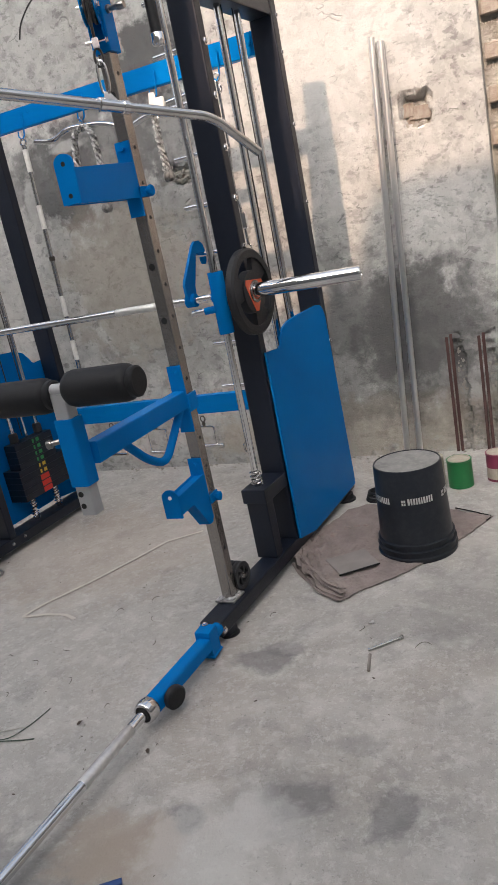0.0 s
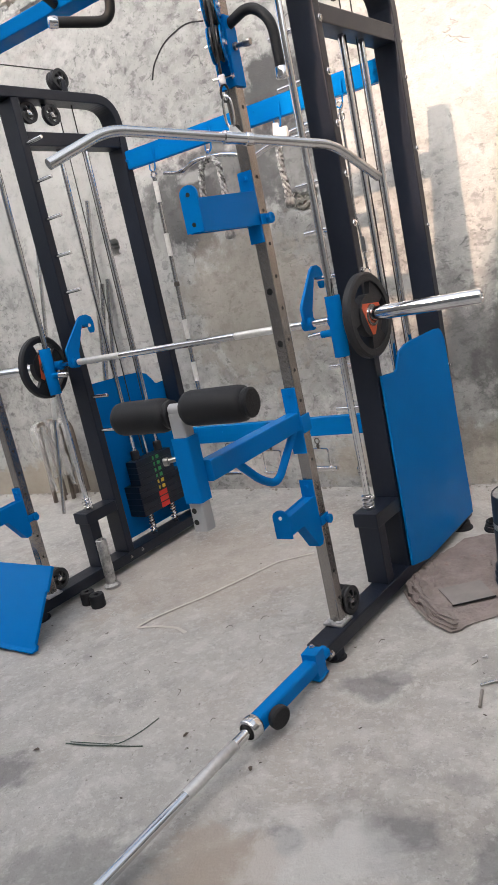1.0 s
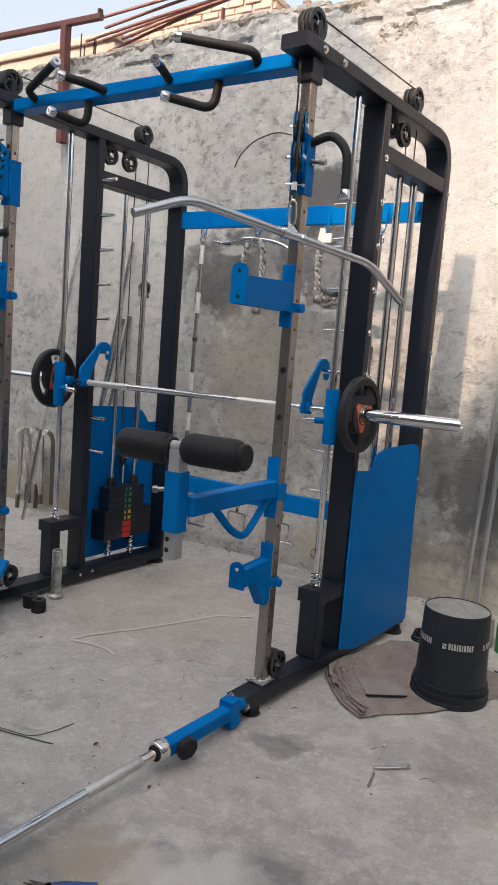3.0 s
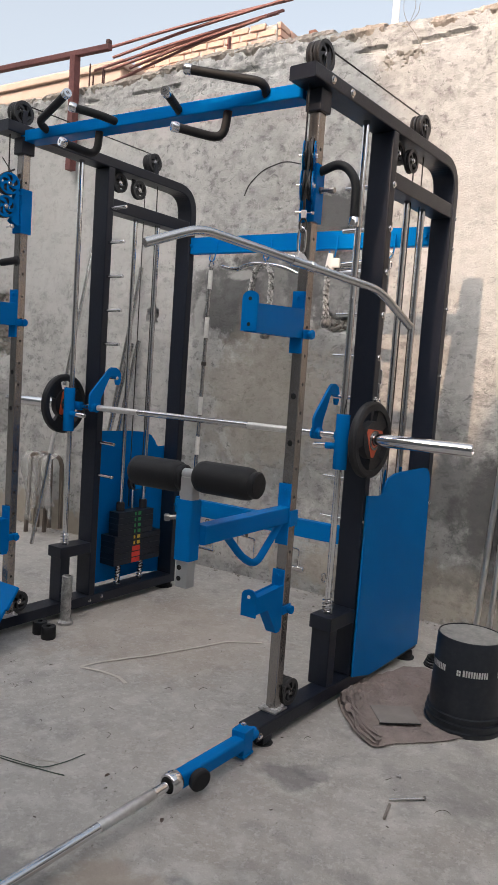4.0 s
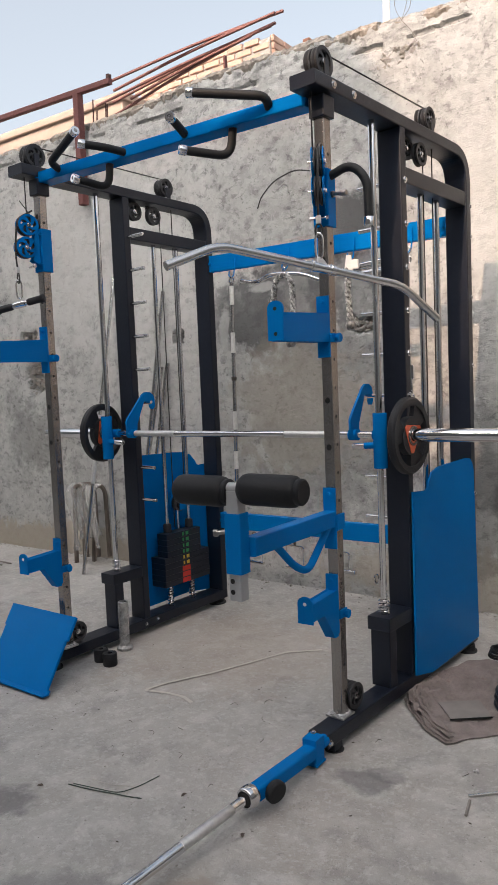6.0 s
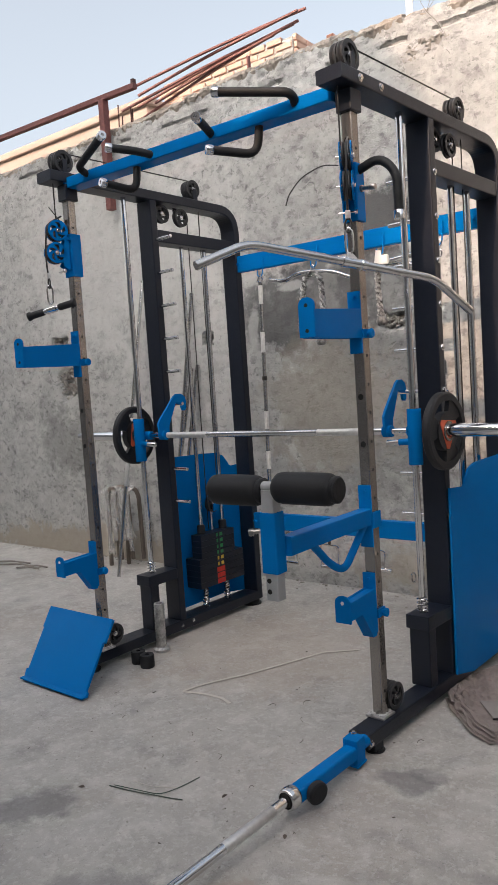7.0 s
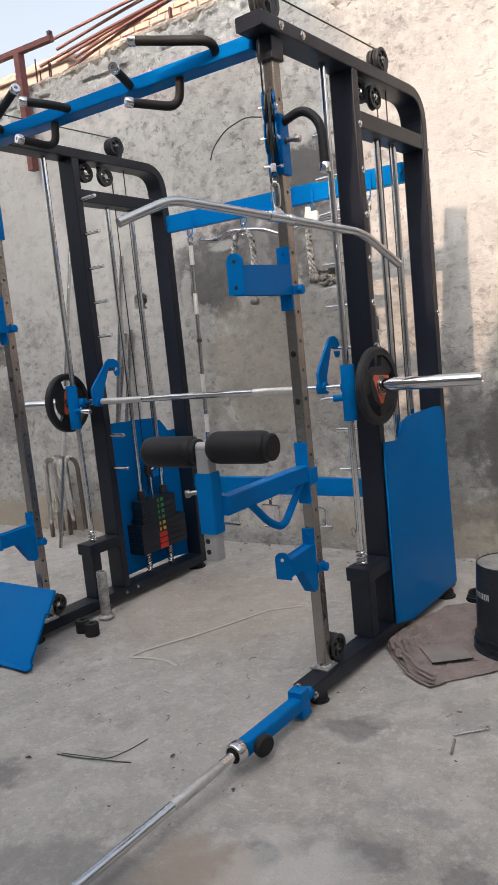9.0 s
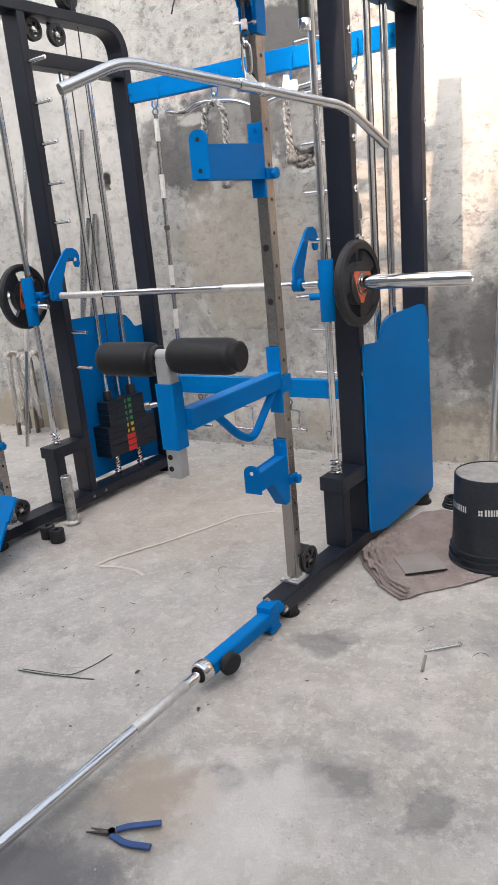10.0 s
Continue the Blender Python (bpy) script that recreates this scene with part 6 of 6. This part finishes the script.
for k, (x, y) in enumerate(((-1.30, 0.092), (-1.225, 0.075))):
    bm = bm_new()
    lathe(bm, (x, y, 0), (x, y, 0.058), [(0, 0.012), (0, 0.031), (0.06, 0.033), (0.94, 0.033), (1, 0.031), (1, 0.012), (0, 0.012)], 28)
    single("rubber_bush", bm, M_RUBBER, (x, y, 0), "short black rubber bush standing on the floor", "rubber bush", "bushes on the floor")
spare = thing("spare_sleeve", (-1.308, 0.255, 0), "spare chrome barbell sleeve in plastic film standing on end", "barbell sleeve")
bm = bm_new()
lathe(bm, (-1.308, 0.255, 0), (-1.30, 0.25, 0.24), [(0, 0.030), (0.01, 0.038), (0.06, 0.038), (0.075, 0.030), (0.10, 0.0245), (0.99, 0.0245), (1, 0.022), (1, 0.017), (0.8, 0.016), (0.8, 0)], 28)
part("tube", bm, M_WRAPPED, spare)
bm = bm_new()
for k in range(14):
    a = k * 1.9
    z = 0.03 + 0.012 * k
    tube(bm, [(-1.307 + 0.0255 * math.cos(a + i * 0.35), 0.2545 + 0.0255 * math.sin(a + i * 0.35), z + 0.006 * i) for i in range(6)], 0.0022, 5)
tagged(part("film_crease", bm, M_WRAP, spare, "creased plastic film"), kind="stuff")

# ---- far end of the wall ----
bm = bm_new()
rod(bm, (-2.582, 1.16, 0.004), (-2.530, WALL_Y - 0.03, 2.045), 0.0125, 14, 0.002)
lean = single("leaning_bar", bm, M_SATIN, (-2.572, 1.16, 0), "long steel bar leaning against the cement wall", "bar", "bars along the wall")
for a, b in ((0.30, 0.42), (0.47, 0.53)):
    bm = bm_new()
    p0, p1 = Vector((-2.582, 1.16, 0.004)), Vector((-2.530, WALL_Y - 0.03, 2.045))
    rod(bm, p0.lerp(p1, a), p0.lerp(p1, b), 0.0155, 14, 0.001)
    part("knurling", bm, M_KNURL, lean, "pale knurled band")
for k, (x0, x1, zt, yb) in enumerate(((-2.27, -2.085, 1.90, 1.36), (-2.235, -2.075, 1.42, 1.38), (-2.31, -2.13, 1.40, 1.34))):
    bm = bm_new()
    rod(bm, (x0, yb, 0.004), (x1, WALL_Y - 0.025, zt), 0.0145, 14, 0.002)
    single("leaning_bar", bm, M_SATIN, (x0, yb, 0), "steel tube leaning against the cement wall", "bar", "bars along the wall")
bundle = thing("wrapped_bench_frame", (-2.79, 1.42, 0), "steel leg frames wrapped in cloudy plastic film by the wall", "wrapped frame")
for xa, xb, y, zt in ((-2.885, -2.80, 1.385, 0.575), (-2.845, -2.73, 1.43, 0.585), (-2.79, -2.66, 1.47, 0.565)):
    bm = bm_new()
    sweep(bm, round_path([(xa - 0.015, y, 0.0), (xa, y + 0.01, zt - 0.03), (xa + 0.03, y + 0.01, zt), (xb - 0.03, y + 0.01, zt), (xb, y + 0.01, zt - 0.05), (xb + 0.04, y - 0.02, 0.06)], 0.03, 4), rounded_rect(0.024, 0.024, 0.003), smooth=False, up=(0, 1, 0))
    part("leg_frame", bm, M_BROWN, bundle, "dull brown bent leg frame")
for k in range(7):
    r = random.Random(500 + k)
    x0, wide, drop, y0 = -2.90 + k * 0.036, r.uniform(0.06, 0.11), r.uniform(0.22, 0.52), 1.365 + 0.016 * (k % 3)
    bm = bm_new()
    grid = []
    for j in range(19):
        row = []
        for i in range(9):
            u, v = i / 8, j / 18
            crease = noise.noise(Vector((x0 * 9 + u * 3.2, v * 2.4, k))) + 0.5 * noise.noise(Vector((u * 9, v * 8, k + 4)))
            bend = max(0.0, 0.12 - v) / 0.12
            row.append(bm.verts.new((x0 + wide * (u - 0.5) * (1 - 0.45 * v) + 0.03 * crease * v + 0.05 * v * v, y0 + 0.07 * bend + 0.022 * crease, 0.605 - 0.01 * bend - drop * v - 0.03 * abs(crease))))
        grid.append(row)
    for a, b in zip(grid, grid[1:]):
        for i in range(8):
            bm.faces.new((a[i], a[i + 1], b[i + 1], b[i])).smooth = True
    film_ob = part("plastic_film", bm, M_WRAP, bundle, "cloudy creased plastic film")
    mod = film_ob.modifiers.new("thickness", "SOLIDIFY")
    mod.thickness = 0.0006
bm = bm_new()
for k, (x, y, s) in enumerate(((-3.62, 1.03, 0.08), (-3.45, 1.02, 0.05), (-3.75, 1.07, 0.09), (-3.42, 1.08, 0.05))):
    tube(bm, round_path([(x - s * 2, y, 0.006), (x, y + s * 0.5, 0.018), (x + s * 2, y + s, 0.006)], 0.02, 3), 0.006, 6)
single("twig_scrap", bm, M_SCRAP, (-3.6, 1.04, 0), "dry twigs and scrap lying on the floor", "scrap", kind="stuff")

# red steel post and rail over the wall
gate = thing("steel_rail", (-2.79, 1.53, 2.57), "red oxide steel post carrying a long sloping rail above the wall", "steel rail")
bm = bm_new()
box(bm, (-2.782, 1.50, 2.575), (-2.732, 1.555, 3.34), 0.004)
part("post", bm, M_RUST, gate)
bm = bm_new()
sweep(bm, [(-7.8, 1.53, 3.475), (-2.435, 1.53, 3.347)], rounded_rect(0.038, 0.038, 0.004), smooth=False, up=(0, 0, 1))
part("rail", bm, M_RUST, gate)
bm = bm_new()
box(bm, (-2.462, 1.515, 3.364), (-2.436, 1.545, 3.395), 0.003)
part("end_bracket", bm, M_REBAR, gate)
for x, z1 in ((-2.735, 3.33), (-2.70, 3.245), (-2.61, 3.28), (-2.595, 3.265)):
    bm = bm_new()
    rod(bm, (x, WALL_Y + 0.06, 3.08), (x + 0.006, WALL_Y + 0.06, z1), 0.005, 8)
    single("rebar_stub", bm, M_REBAR, (x, WALL_Y + 0.06, 3.1), "rusty rebar stub standing out of the wall head", "rebar", "rebar stubs on the wall")
# steel lengths lying on the roof behind
for k, (a, b) in enumerate((((-3.30, 2.4, 3.83), (-1.66, 2.55, 3.95)), ((-3.34, 2.5, 3.80), (-1.70, 2.5, 3.93)), ((-3.5, 2.45, 3.70), (-1.80, 2.6, 3.905)), ((-3.45, 2.6, 3.76), (-1.76, 2.6, 3.915)), ((-3.15, 2.5, 3.685), (-1.95, 2.55, 3.86)), ((-3.4, 2.55, 3.62), (-1.88, 2.55, 3.875)))):
    bm = bm_new()
    m = (Vector(a) + Vector(b)) / 2 + Vector((0, 0, 0.02))
    sweep(bm, round_path([a, m, b], 0.3, 5), rounded_rect(0.022, 0.016, 0.003), smooth=False, up=(0, 0, 1))
    single("steel_length", bm, M_RUST_HAZED, a, "thin red oxide steel length stacked behind the wall", "steel bar", "steel lengths behind the wall")
bm = bm_new()
box(bm, (-2.9, 2.48, 0), (-2.86, 2.53, 3.6), 0.0)
box(bm, (-2.2, 2.53, 0), (-2.185, 2.56, 3.78), 0.0)
single("rack_pier", bm, M_RUST, (-2.5, 2.5, 0), "flat red oxide steel piers behind the wall", "pier", kind="structure")

# ---- houses beyond ----
pale = thing("pale_house", (-9, 7, 0), "pale plastered flat-roofed house beyond the yard wall", "house")
bm = bm_new()
box(bm, (-15, 5.0, 0), (-5.6, 9.0, 5.02), 0.03)
part("wall", bm, M_SHEET, pale)
bm = bm_new()
box(bm, (-15, 4.95, 5.0), (-5.55, 9.0, 5.10), 0.02)
part("roof", bm, M_SHEET, pale)
brick_house = thing("brick_house", (-5, 7, 0), "unplastered pale brick house with a stepped parapet", "house")
bm = bm_new()
box(bm, (-6.2, 6.02, 0), (-3.95, 8.5, 5.66), 0.0)
core = part("wall", bm, M_MORTAR, brick_house, "pale mortar")
pale_bricks = [brick_mesh("brick", 0.245, 0.06, 0.078, M_PALE_BRICK, 60 + k) for k in range(4)]
side_bricks = [brick_mesh("brick", 0.06, 0.245, 0.078, M_PALE_BRICK, 70 + k) for k in range(3)]
for row in range(14):
    z = 4.45 + row * 0.09
    x = -6.3 + (0.13 if row % 2 else 0)
    while x < -4.15:
        if z < 5.68 or (x < -4.5):
            b = new("brick", rng.choice(pale_bricks))
            b.parent = core
            b.location = Vector((x, 6.0 + rng.uniform(-0.012, 0.008), z)) - origin_of(core)
            b.scale = (rng.uniform(0.9, 1.02), 1, rng.uniform(0.9, 1.0))
        x += 0.262
    y = 6.05
    while y < 7.2:
        b = new("brick", rng.choice(side_bricks))
        b.parent = core
        b.location = Vector((-3.97, y, z)) - origin_of(core)
        y += 0.262
bm = bm_new()
lathe(bm, (-3.22, 8.0, 0), (-3.2, 8.0, 9.5), [(0, 0.06), (1, 0.045)], 14)
single("white_pole", bm, M_WHITE, (-3.2, 8, 0), "slim white pole beyond the wall", "pole")
bm = bm_new()
for k, (dx, dz, bend) in enumerate(((0.02, 0.16, 0.03), (-0.03, 0.12, -0.02), (0.06, 0.09, 0.03), (0.09, -0.14, 0.02))):
    tube(bm, round_path([(-0.36, WALL_Y + 0.0, 3.13), (-0.36 + dx * 0.4 + bend, WALL_Y - 0.01, 3.13 + dz * 0.5), (-0.36 + dx, WALL_Y - 0.02, 3.13 + dz)], 0.03, 3), 0.0016, 5)
single("dry_twig", bm, M_SCRAP, (-0.36, WALL_Y, 3.13), "dry weed growing from the wall head", "weed")
